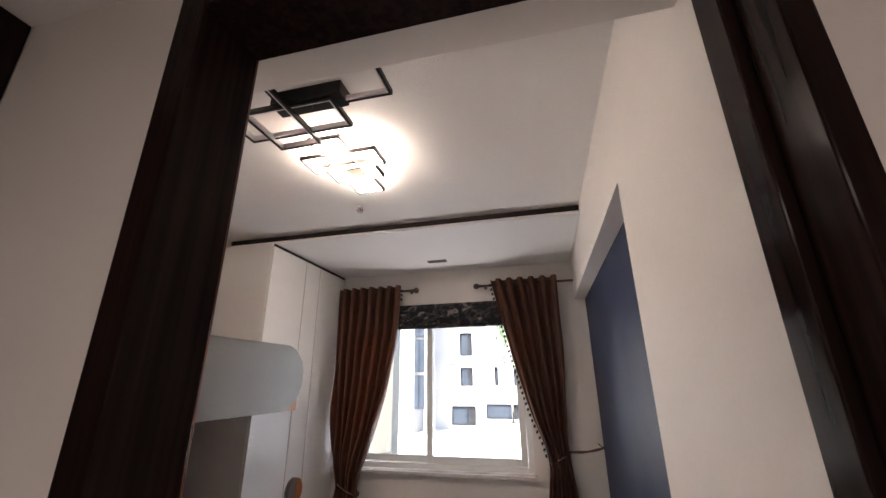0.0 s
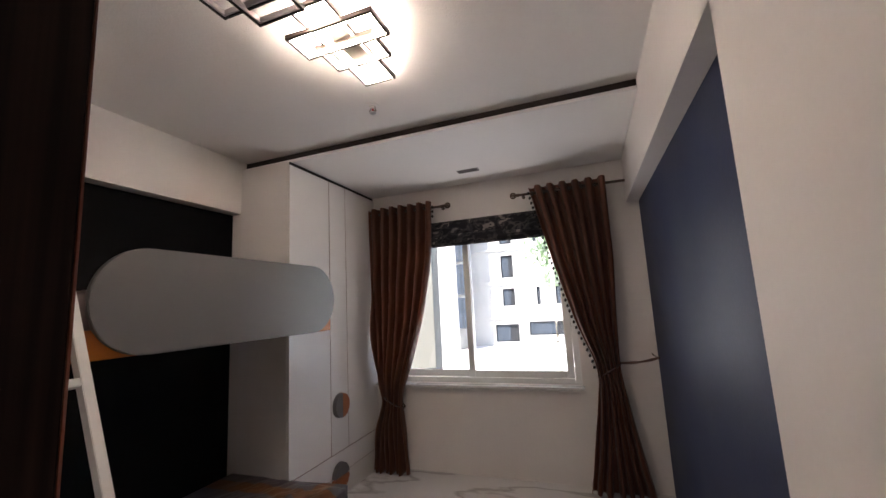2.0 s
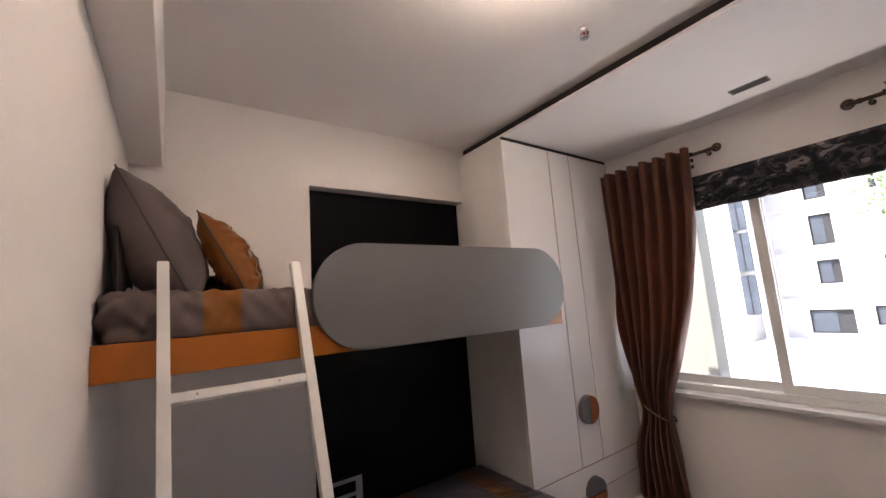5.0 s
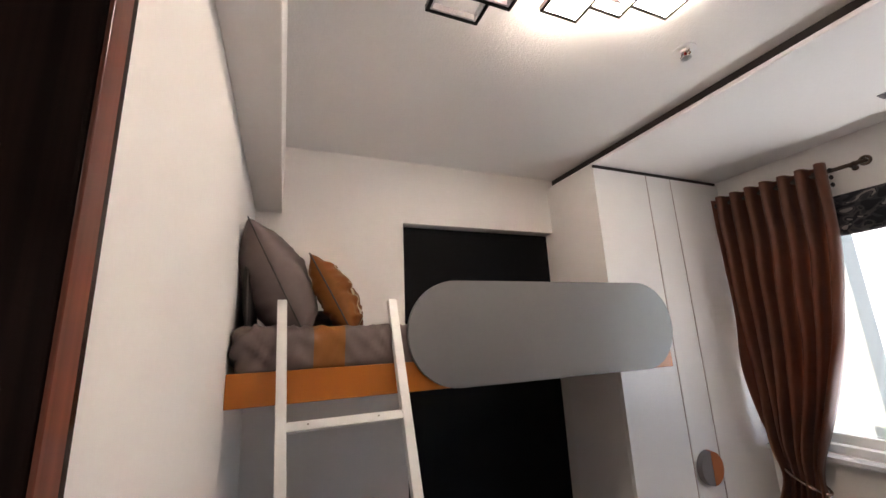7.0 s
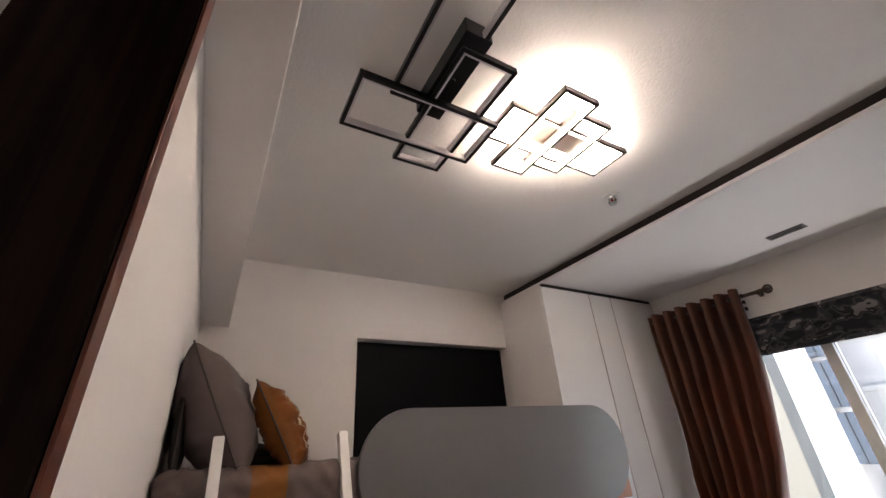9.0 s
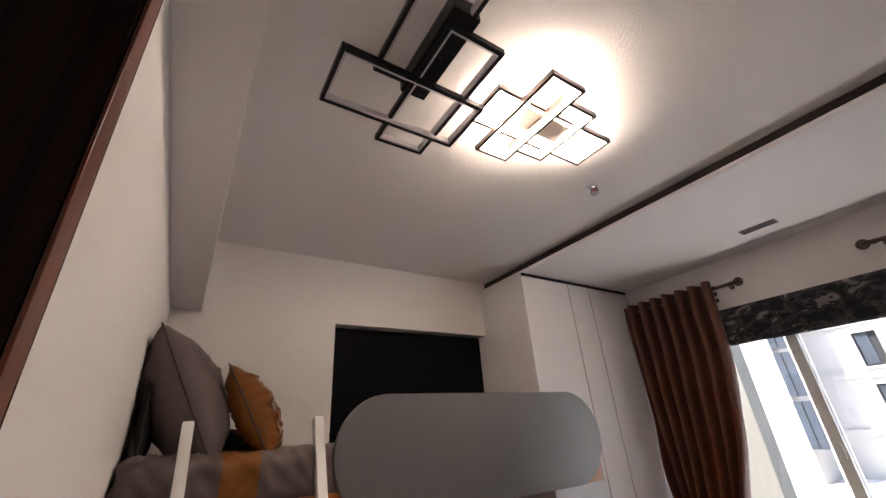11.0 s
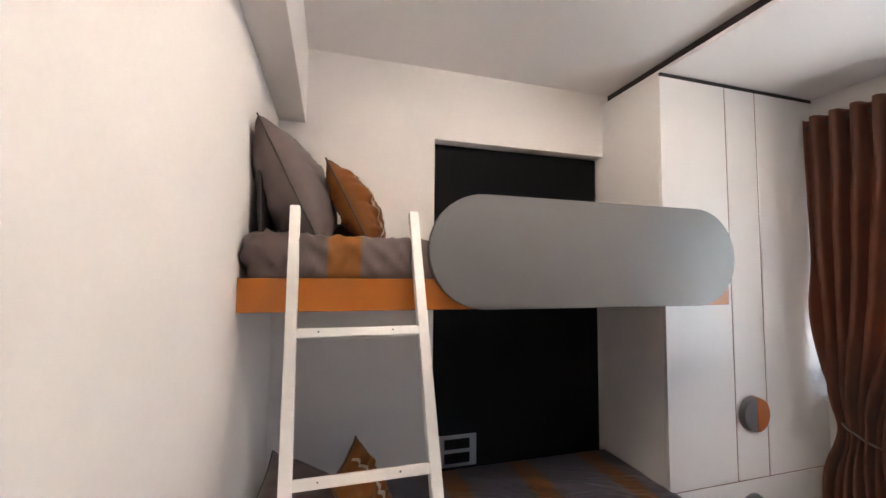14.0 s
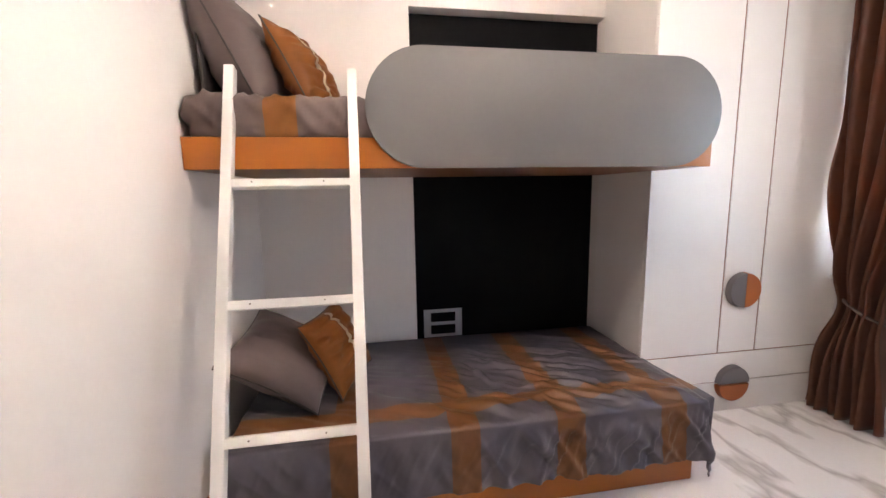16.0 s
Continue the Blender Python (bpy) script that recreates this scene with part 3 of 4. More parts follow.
def wardrobe():
    w = empty("wardrobe", (-2.5, 2.5, 0), "tall white laminate wardrobe with copper grooves and round two-tone knobs", "wardrobe")
    zt = DROP_Z - 0.028
    for name, lo, hi in (("side_panel", (LEFT + 0.001, WY, 0.0), (WX - 0.0205, WY + 0.018, DROP_Z - 0.001)), ("side_panel", (LEFT + 0.001, WIN - 0.02, 0.0), (WX - 0.025, WIN - 0.002, zt - 0.019)), ("top_panel", (LEFT + 0.001, WY + 0.0185, zt - 0.018), (WX - 0.025, WIN - 0.003, zt)), ("drawer_box", (LEFT + 0.001, WY + 0.0185, 0.0), (WX - 0.0245, WIN - 0.0205, 0.33))):
        part(name, boxes((lo, hi), bevel=0.0015), WARDROBE, w)
    # Black block fills the gap over the doors, its shade put in as colour.
    part("top_gap_fill", boxes(((LEFT + 0.01, WY + 0.019, zt + 0.001), (WX - 0.010, WIN - 0.003, DROP_Z - 0.001))), GAP_SHADE, w, "black block painting the shade in the gap under the ceiling")
    part("back_board", boxes(((WX - 0.0235, WY + 0.02, 0.004), (WX - 0.0205, WIN - 0.003, zt - 0.003))), WARDROBE, w)
    for y in (2.381, 2.611):
        part("groove", boxes(((WX - 0.019, y - 0.0040, 0.343), (WX - 0.003, y + 0.0040, zt - 0.001))), GROOVE, w, "copper inlay line")
    for z, k in ((0.338, 0.0038), (0.174, 0.0018)):
        part("groove", boxes(((WX - 0.019, WY + 0.001, z - k), (WX - 0.004, WIN - 0.003, z + k))), GROOVE, w, "copper inlay line")
    g = 0.0042
    for a, b in ((WY, 2.381 - g), (2.381 + g, 2.611 - g), (2.611 + g, WIN - 0.002)):
        part("door", boxes(((WX - 0.020, a, 0.338 + g), (WX, b, zt)), bevel=0.0015), WARDROBE, w)
    for z0, z1 in ((0.174 + g / 2, 0.338 - g / 2), (0.002, 0.174 - g / 2)):
        part("drawer", boxes(((WX - 0.020, WY, z0), (WX, WIN - 0.002, z1)), bevel=0.0015), WARDROBE, w)

    def half(turn, cy, cz, r=0.094, depth=0.032):
        bm = bmesh.new()
        n = 20
        ends = []
        for x in (0.0, depth):
            rr = r if x == 0 else r - 0.004
            ends.append([bm.verts.new((x, rr * math.cos(math.pi * i / n), rr * math.sin(math.pi * i / n) + 0.001)) for i in range(n + 1)])
        for i in range(n):
            bm.faces.new((ends[0][i], ends[0][i + 1], ends[1][i + 1], ends[1][i]))
        bm.faces.new(ends[0][::-1])
        bm.faces.new(ends[1])
        bm.faces.new((ends[0][0], ends[1][0], ends[1][n], ends[0][n]))
        bmesh.ops.transform(bm, matrix=pose(WX + 0.001, cy, cz, turn), verts=bm.verts)
        return bm
    for cy, cz, t, gap in ((2.49, 0.686, -90, 0.0), (2.472, 0.171, 180, 0.004)):
        part("knob_half", half(t, cy, cz - gap), ORANGE_KNOB, w, "orange half-round knob")
        part("knob_half", half(t + 180, cy, cz + gap), GREY_KNOB, w, "grey half-round knob")
    return w


wardrobe()

# ---- bunk bed ----
BX, DECK0, DECK1 = -1.965, 1.306, 1.410


def bunk_bed():
    b = empty("bunk_bed", (-2.35, 0.97, 0), "built-in bunk bed with orange laminate boards and a grey rounded guard", "bunk bed")
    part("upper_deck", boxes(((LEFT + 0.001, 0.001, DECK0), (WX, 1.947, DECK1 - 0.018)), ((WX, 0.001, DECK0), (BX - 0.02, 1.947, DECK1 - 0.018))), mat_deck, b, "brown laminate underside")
    part("front_board", boxes(((BX - 0.019, 0.001, DECK0 - 0.001), (BX, 1.947, DECK1)), bevel=0.002), ORANGE, b, "orange laminate front board")
    bm = bmesh.new()
    y0, y1, z0, z1, n = 0.588, 1.962, 1.304, 1.712, 24
    r = (z1 - z0) / 2
    outline = [(y1 - r + r * math.sin(math.pi * i / n), z1 - r + r * math.cos(math.pi * i / n)) for i in range(n + 1)]
    outline += [(y0 + r - r * math.sin(math.pi * i / n), z1 - r - r * math.cos(math.pi * i / n)) for i in range(n + 1)]
    a = [bm.verts.new((BX + 0.001, y, z)) for y, z in outline]
    c = [bm.verts.new((BX + 0.021, y, z)) for y, z in outline]
    bm.faces.new(a)
    front = bm.faces.new(c)
    for i in range(len(a)):
        bm.faces.new((a[i], a[(i + 1) % len(a)], c[(i + 1) % len(a)], c[i]))
    bmesh.ops.recalc_face_normals(bm, faces=bm.faces)
    bmesh.ops.bevel(bm, geom=list(front.edges), offset=0.003, segments=2, affect="EDGES")
    part("guard_panel", bm, GREY, b, "grey satin guard panel with round ends")
    part("lower_base", boxes(((LEFT + 0.001, 0.001, 0.0), (-1.868, 1.880, 0.20)), bevel=0.003), ORANGE, b, "orange laminate bed base")
    return b


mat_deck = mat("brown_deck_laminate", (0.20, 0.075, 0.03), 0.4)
bunk_bed()


def soft_block(lo, hi, r, step, ripple):
    """A padded block with rounded edges; ripple(p) gives an outward shift."""
    bm = bmesh.new()
    lo, hi = Vector(lo), Vector(hi)
    keys = {}

    def vert(p):
        k = (round(p.x, 4), round(p.y, 4), round(p.z, 4))
        if k not in keys:
            inner = Vector([min(max(p[i], lo[i] + r), hi[i] - r) for i in range(3)])
            d = p - inner
            q = inner + d.normalized() * r if d.length > 1e-6 else p
            if d.length > 1e-6:
                q += d.normalized() * ripple(q)
            keys[k] = bm.verts.new(q)
        return keys[k]
    for ax in range(3):
        u, v = (ax + 1) % 3, (ax + 2) % 3
        nu, nv = max(2, round((hi[u] - lo[u]) / step)), max(2, round((hi[v] - lo[v]) / step))
        for end in (lo, hi):
            for i in range(nu):
                for j in range(nv):
                    q = []
                    for a, b in ((i, j), (i + 1, j), (i + 1, j + 1), (i, j + 1)):
                        p = Vector((0, 0, 0))
                        p[ax], p[u], p[v] = end[ax], lo[u] + (hi[u] - lo[u]) * a / nu, lo[v] + (hi[v] - lo[v]) * b / nv
                        q.append(vert(p))
                    if len(set(q)) == 4:
                        bm.faces.new(q)
    return bm


def creases(p, seed, amp=0.008):
    """Diagonal pulls and soft dents of a loosely tucked cloth."""
    lean = p.y * 13 + p.z * 11
    a = math.exp(-(noise.noise((lean, p.z * 4 - p.x * 3, seed)) * 6) ** 2)
    b = math.exp(-(noise.noise((p.y * 22 - p.z * 16 + p.x * 5, p.z * 5, seed + 3)) * 5) ** 2)
    c = noise.noise((p.y * 4, p.x * 4 + p.z * 3, seed + 7))
    return amp * (0.9 * a + 0.45 * b + 0.7 * c - 0.5)


stripes(SHEET, (0.21, 0.078, 0.013), [(0.312, 0.052), (0.86, 0.052), (1.42, 0.052)], 1)
stripes(SPREAD, (0.130, 0.050, 0.013), [(0.475, 0.055), (0.898, 0.054), (1.308, 0.057), (1.742, 0.055)], 1)
stripes(SPREAD, (0.155, 0.064, 0.020), [(-1.978, 0.048)], 0)
upper = soft_block((LEFT + 0.012, 0.014, DECK1 - 0.017), (BX + 0.004, 1.915, 1.548), 0.045, 0.012, lambda p: creases(p, 2.0, 0.009 + 0.014 * smoothstep(0.34, 0.06, p.y)) * smoothstep(1.40, 1.45, p.z))
tagged(part("upper_mattress", upper, SHEET, smooth=True), "taupe satin covered mattress with copper bands on the upper bunk", "mattress")
lower = soft_block((LEFT + 0.02, 0.06, 0.201), (-1.872, 1.878, 0.357), 0.04, 0.04, lambda p: 0)
tagged(part("lower_mattress", lower, TAUPE, smooth=True), "dark taupe mattress on the lower bunk", "mattress")


def bedspread():
    """Draped over the lower mattress, hanging at the front and the foot."""
    bm = bmesh.new()
    x_back, x_edge, y_head, y_foot, z_top, hem = LEFT + 0.008, -1.862, 0.075, 1.888, 0.372, 0.135
    over_x, over_y = z_top - hem, 0.33
    nu, nv = 170, 300
    length_u, length_v = x_edge - x_back + over_x, y_foot - y_head + over_y
    grid = []
    for i in range(nu + 1):
        u = length_u * i / nu
        row = []
        for j in range(nv + 1):
            v = length_v * j / nv
            du, dv = max(0.0, u - (x_edge - x_back)), max(0.0, v - (y_foot - y_head))
            x, y = x_back + min(u, x_edge - x_back), y_head + min(v, y_foot - y_head)
            if x < WX + 0.03:
                dv = min(dv, 0.02)
            drop = max(du, dv) if min(du, dv) == 0 else math.hypot(du, dv)
            z = z_top - min(drop, 0.355)
            soft = 0.016 * math.exp(-(((x_edge - x_back) - u) / 0.035) ** 2)
            flare = 0.0
            fold = noise.noise((y * 6, z * 2, 3.1)) * 0.6
            near_foot = smoothstep(1.888, 1.80, y)
            if du > 0:
                flare = 0.012 + 0.03 * (du / over_x) * (0.5 + fold)
                drape = noise.noise((y * 9.5 + 0.5 * math.sin(z * 11 + y * 5), z * 1.1, 6.0)) + 0.45 * noise.noise((y * 21 + z * 4, z * 1.6, 2.0))
                pull = noise.noise((y * 11 + z * 13, z * 3 - y * 2, 9.0)) + 0.5 * noise.noise((y * 24 - z * 19, z * 6, 4.0))
                x += flare + 0.016 + (0.022 * drape + 0.014 * pull + 0.017 * max(0.0, 1 - abs(noise.noise((y * 10 + z * 7, z * 2.2, 2.6))) * 3.6) ** 1.5 + 0.010 * max(0.0, 1 - abs(noise.noise((y * 19 - z * 9, z * 3.5, 7.0))) * 3.6) ** 1.5) * smoothstep(0.0, 0.08, du) * (0.40 + 0.60 * smoothstep(0.8, 1.2, y))
            else:
                along_a, across_a = 0.55 * x + 0.84 * y, 0.84 * x - 0.55 * y
                ridge = noise.noise((across_a * 15, along_a * 2.6, 5.0))
                sharp = noise.noise((across_a * 32 + along_a * 6, along_a * 4.0, 8.0))
                bend = noise.noise((along_a * 12, across_a * 3.0, 3.0))
                z += (0.024 * ridge + 0.008 * sharp + 0.012 * bend) * smoothstep(LEFT, -2.3, x) * (0.5 + 0.5 * smoothstep(0.7, 1.3, y)) * (0.3 + 0.7 * near_foot)
                sway = 1.4 * noise.noise((x * 2.5, y * 2.5, 11.0))
                long_fold = max(0.0, 1 - abs(noise.noise((across_a * 9 + sway, along_a * 1.8, 7.0))) * 3.6) ** 1.5
                short_fold = max(0.0, 1 - abs(noise.noise((across_a * 17 - sway, along_a * 3.4, 13.0))) * 3.6) ** 1.5
                reach = smoothstep(0.6, 1.15, y) * smoothstep(-2.62, -2.15, x) * near_foot
                z += (0.019 * long_fold + 0.008 * short_fold) * reach
                z = max(z - soft * 0.4, z_top - 0.007)
                x += 0.012 * smoothstep(0.06, 0.0, (x_edge - x_back) - u)
            if dv > 0:
                y += 0.008 + 0.05 * min(1.0, dv / 0.3) * (0.35 + 0.65 * smoothstep(-2.2, -1.86, x)) * (1.0 if du > 0 or x > -2.26 else 0.1)
                if du > 0:
                    x -= 0.03 * smoothstep(0, 0.2, dv)
            row.append(bm.verts.new((x, y, max(z, 0.016))))
        grid.append(row)
    for i in range(nu):
        for j in range(nv):
            bm.faces.new((grid[i][j], grid[i][j + 1], grid[i + 1][j + 1], grid[i + 1][j]))
    ob = part("bedspread", bm, SPREAD, smooth=True)
    s = ob.modifiers.new("thickness", "SOLIDIFY")
    s.thickness, s.offset = 0.004, 1
    return tagged(ob, "crumpled grey satin bedspread with copper bands over the lower bunk", "bedspread")


bedspread()


def tucks(u, v, seed, side, tuck, full):
    """Soft swells and short sharp tucks across a cushion."""
    soft = 0.010 * noise.noise((u * 2.2 + seed, v * 2.2, side * 2.0)) + tuck * noise.noise((u * 1.5 + seed, v * 6.5, side * 1.0)) * (1.1 - full * 0.6)
    sharp = math.exp(-(noise.noise((u * 0.8 + seed, v * 4.2 + 0.3 * u, side * 3.0)) * 9) ** 2)
    return soft - max(0.0, tuck - 0.010) * 0.75 * sharp


def pillow(name_label, place, size, thick, material, seed, ribbon=None, tuck=0.013):
    """A square cushion with pinched corners, side seam and creases; local z is its thickness."""
    p = empty("pillow", place.translation, name_label, "pillow", "pillows on the bunks")
    n = 48
    bm = bmesh.new()
    sides = []
    for s in (1, -1):
        grid = []
        for i in range(n + 1):
            row = []
            for j in range(n + 1):
                u, v = 2 * i / n - 1, 2 * j / n - 1
                full = max(0.0, (1 - u * u)) ** 0.48 * max(0.0, (1 - v * v)) ** 0.48
                pull = 1 - 0.10 * (1 - abs(u) ** 2) * abs(v) ** 3 - 0.0
                pull2 = 1 - 0.10 * (1 - abs(v) ** 2) * abs(u) ** 3
                wr = tucks(u, v, seed, s, tuck, full)
                z = s * (thick / 2 * full + wr * full)
                row.append(bm.verts.new((u * size / 2 * pull2, v * size / 2 * pull, z)))
            grid.append(row)
        for i in range(n):
            for j in range(n):
                bm.faces.new((grid[i][j], grid[i + 1][j], grid[i + 1][j + 1], grid[i][j + 1]))
        sides.append(grid)
    bmesh.ops.remove_doubles(bm, verts=bm.verts[:], dist=0.0004)
    body = part("cover", bm, material, smooth=True)
    rim = [(-1 + 2 * k / 24, -1) for k in range(24)] + [(1, -1 + 2 * k / 24) for k in range(24)] + [(1 - 2 * k / 24, 1) for k in range(24)] + [(-1, 1 - 2 * k / 24) for k in range(25)]
    run = [(u * size / 2 * (1 - 0.10 * (1 - v * v) * abs(u) ** 3), v * size / 2 * (1 - 0.10 * (1 - u * u) * abs(v) ** 3), 0) for u, v in rim]
    seam = part("piping", sweep(run, 0.0032, 6), PIPING, smooth=True)
    for ob in (body, seam):
        ob.matrix_world = place
        ob.parent, ob.matrix_parent_inverse = p, p.matrix_world.inverted()
    if ribbon:
        bm = bmesh.new()
        mid = round(ribbon * n / 2)
        strip = []
        for j in range(1, n):
            v = 2 * j / n - 1
            row = []
            for i in (mid - 2, mid - 1, mid, mid + 1):
                u = 2 * i / n
                full = max(0.0, (1 - u * u)) ** 0.48 * max(0.0, (1 - v * v)) ** 0.48
                wr = tucks(u, v, seed, 1, tuck, full)
                row.append(bm.verts.new((u * size / 2 * (1 - 0.10 * (1 - v * v) * abs(u) ** 3), v * size / 2 * (1 - 0.10 * (1 - u * u) * abs(v) ** 3), thick / 2 * full + wr * full + 0.0035)))
            strip.append(row)
        for a, b in zip(strip, strip[1:]):
            for i in range(3):
                bm.faces.new((a[i], a[i + 1], b[i + 1], b[i]))
        bmesh.ops.solidify(bm, geom=bm.faces[:], thickness=0.002)
        rb = part("ribbon", bm, CREAM, label="cream ribbon", smooth=True)
        rb.matrix_world = place
        rb.parent, rb.matrix_parent_inverse = p, p.matrix_world.inverted()
    return p


# local z of a standing cushion points into the room, local y up
def facing(centre, normal, along_edge):
    """A pose whose z is normal and whose x runs near along_edge."""
    z = Vector(normal).normalized()
    x = Vector(along_edge)
    x = (x - z * x.dot(z)).normalized()
    y = z.cross(x)
    return Matrix.Translation(centre) @ Matrix((x, y, z)).transposed().to_4x4()


pillow("plump taupe satin pillow leaning on the wall, upper bunk", pose(-2.265, 0.137, 1.728, 64, 0, 179), 0.48, 0.255, TAUPE, 1.3, tuck=0.018)
pillow("dark charcoal pillow upright behind the taupe one, upper bunk", pose(-2.265, 0.036, 1.722, 88, 0, 180), 0.39, 0.055, CHARCOAL, 2.6, tuck=0.006)
pillow("copper satin cushion with cream ribbon, upper bunk", pose(-2.215, 0.368, 1.676, 62, 0, 164), 0.345, 0.150, COPPER, 4.1, ribbon=-0.25, tuck=0.026)
pillow("flat taupe satin pillow lying behind the cushions, upper bunk", pose(-2.36, 0.262, 1.577, 4, -3, 8), 0.25, 0.10, TAUPE, 5.4)
pillow("taupe satin pillow slumped on the lower bunk", facing((-2.215, 0.212, 0.545), (0.29, 0.48, 0.83), (0.01, 0.372, -0.225)), 0.43, 0.19, TAUPE, 7.7)
pillow("copper satin cushion with cream ribbon, lower bunk", facing((-2.255, 0.420, 0.560), (0.30, 0.82, 0.47), (1, -0.3, -0.05)), 0.35, 0.14, COPPER, 9.2, ribbon=0.0001, tuck=0.026)


def ladder():
    top_x, top_z, lean = -2.030, 1.640, 0.416
    ld = empty("ladder", (-1.35, 0.37, 0), "white painted wooden ladder leaning against the upper bunk", "ladder")

    def at(y, z):
        return Vector((top_x + lean * (top_z - z) + 0.012, y, z))
    ry = lambda z: (along([(0, 0.205), (1.64, 0.154)], z), along([(0, 0.556), (1.64, 0.546)], z))

    def bar(a, b, wy, wx):
        bm = bmesh.new()
        d = (b - a).normalized()
        side = Vector((0, 1, 0)) if abs(d.y) < 0.5 else Vector((lean, 0, -1)).normalized()
        front = d.cross(side).normalized()
        vs = []
        for p in (a, b):
            vs.append([bm.verts.new(p + side * sy * wy / 2 + front * sx * wx / 2) for sy, sx in ((-1, -1), (1, -1), (1, 1), (-1, 1))])
        bm.faces.new(vs[0][::-1])
        bm.faces.new(vs[1])
        for i in range(4):
            bm.faces.new((vs[0][i], vs[0][(i + 1) % 4], vs[1][(i + 1) % 4], vs[1][i]))
        bmesh.ops.recalc_face_normals(bm, faces=bm.faces)
        bmesh.ops.bevel(bm, geom=bm.edges[:], offset=0.002, segments=2, affect="EDGES")
        return bm
    for k in (0, 1):
        part("rail", bar(at(ry(0)[k], 0.004), at(ry(1.64)[k], 1.64), 0.031, 0.034), LADDER, ld)
    for z in (1.253, 0.909, 0.579, 0.245):
        a, b = ry(z)
        rung = part("rung", bar(at(a + 0.014, z), at(b - 0.014, z), 0.026, 0.028), LADDER, ld)
        for y in (a + 0.075, b - 0.095):
            p = at(y, z) + Vector((0.013, 0, 0.007))
            part("screw", tube(p, p + Vector((0.0022, 0, 0.0012)), 0.0024, 0.0024, 8), BRONZE, rung, "small dark screw head")
    return ld


ladder()


def switch_plate():
    s = empty("switch_plate", (NICHE_X, 0.98, 0.435), "silver switch plate with dark sockets on the black niche panel", "switch plate")
    x = NICHE_X
    part("plate", boxes(((x, 0.863, 0.348), (x + 0.009, 1.097, 0.521)), bevel=0.003), STEEL, s)
    for z0, z1 in ((0.368, 0.424), (0.445, 0.501)):
        part("module", boxes(((x + 0.0085, 0.905, z0), (x + 0.0115, 1.055, z1)), bevel=0.001), BLACK, s, "black socket module")
    return s


switch_plate()

# ---- ceiling fittings ----


def bar_rect(x0, x1, y0, y1, z, w=0.012, h=0.022):
    return boxes(((x0, y0, z), (x1, y0 + w, z + h)), ((x0, y1 - w, z), (x1, y1, z + h)), ((x0, y0 + w, z), (x0 + w, y1 - w, z + h)), ((x1 - w, y0 + w, z), (x1, y1 - w, z + h)), bevel=0.0015)


def inner_rect(x0, x1, y0, y1, z, w=0.012, t=0.006, h=0.022):
    a0, a1, b0, b1 = x0 + w + 0.0005, x1 - w - 0.0005, y0 + w + 0.0005, y1 - w - 0.0005
    return boxes(((a0, b0, z), (a1, b0 + t, z + h)), ((a0, b1 - t, z), (a1, b1, z + h)), ((a0, b0 + t, z), (a0 + t, b1 - t, z + h)), ((a1 - t, b0 + t, z), (a1, b1 - t, z + h)))


def ceiling_light(rects, canopy, metal, inner, label, strip=""):
    x0, x1, y0, y1 = canopy
    c = empty("ceiling_light", ((x0 + x1) / 2, (y0 + y1) / 2, TOP), label, "ceiling light", "ceiling lights")
    # On the lit light the canopy is painted paler, as its glow washes it.
    part("canopy", boxes(((x0, y0, TOP - 0.060), (x1, y1, TOP - 0.0005)), bevel=0.003), LAMP_WASHED if inner is LIT else metal, c)
    for i, (a0, a1, b0, b1, z) in enumerate(rects):
        f = part("frame", bar_rect(a0, a1, b0, b1, z), metal, c)
        part("diffuser", inner_rect(a0, a1, b0, b1, z + 0.002, h=0.032 if inner is LIT else 0.022), inner, f, strip)
    part("stem", tube(((x0 + x1) / 2, (y0 + y1) / 2, TOP - 0.07), ((x0 + x1) / 2, (y0 + y1) / 2, TOP - 0.04), 0.012), metal, c)
    return c


LZ = 2.505
ceiling_light([(-1.262, -0.796, 0.426, 0.598, LZ + 0.026), (-1.420, -1.210, 0.318, 0.793, LZ), (-1.520, -1.025, 0.540, 0.726, LZ + 0.013)], (-1.290, -0.985, 0.528, 0.612), LAMP_BLACK, ACRYLIC, "unlit black metal ceiling light of overlapping rectangles", "unlit white acrylic strip")
ceiling_light([(-1.388, -0.995, 0.885, 1.032, LZ), (-1.295, -1.130, 0.795, 1.345, LZ + 0.026), (-1.334, -1.060, 1.000, 1.171, LZ + 0.013)], (-1.235, -1.150, 0.90, 1.15), LAMP_BROWN, LIT, "lit bronze metal ceiling light of overlapping rectangles", "glowing warm white acrylic strip")


def sprinkler():
    s = empty("sprinkler", (-1.419, 1.623, TOP), "small chrome fire sprinkler with a red bulb in the ceiling", "sprinkler")
    x, y = -1.419, 1.623
    part("cover_plate", tube((x, y, TOP - 0.003), (x, y, TOP - 0.0003), 0.042, 0.042, 28), DROP, s, smooth=False)
    part("body", tube((x, y, TOP - 0.014), (x, y, TOP - 0.003), 0.015, 0.019), STEEL, s)
    part("bulb", tube((x, y, TOP - 0.034), (x, y, TOP - 0.014), 0.005), RED, s, "red glass bulb")
    for k in (-1, 1):
        part("arm", sweep([(x + k * 0.013, y, TOP - 0.012), (x + k * 0.020, y, TOP - 0.024), (x + k * 0.005, y, TOP - 0.036)], 0.0042), BRONZE, s)
    part("deflector", tube((x, y, TOP - 0.040), (x, y, TOP - 0.036), 0.019), STEEL, s)
    return s


sprinkler()


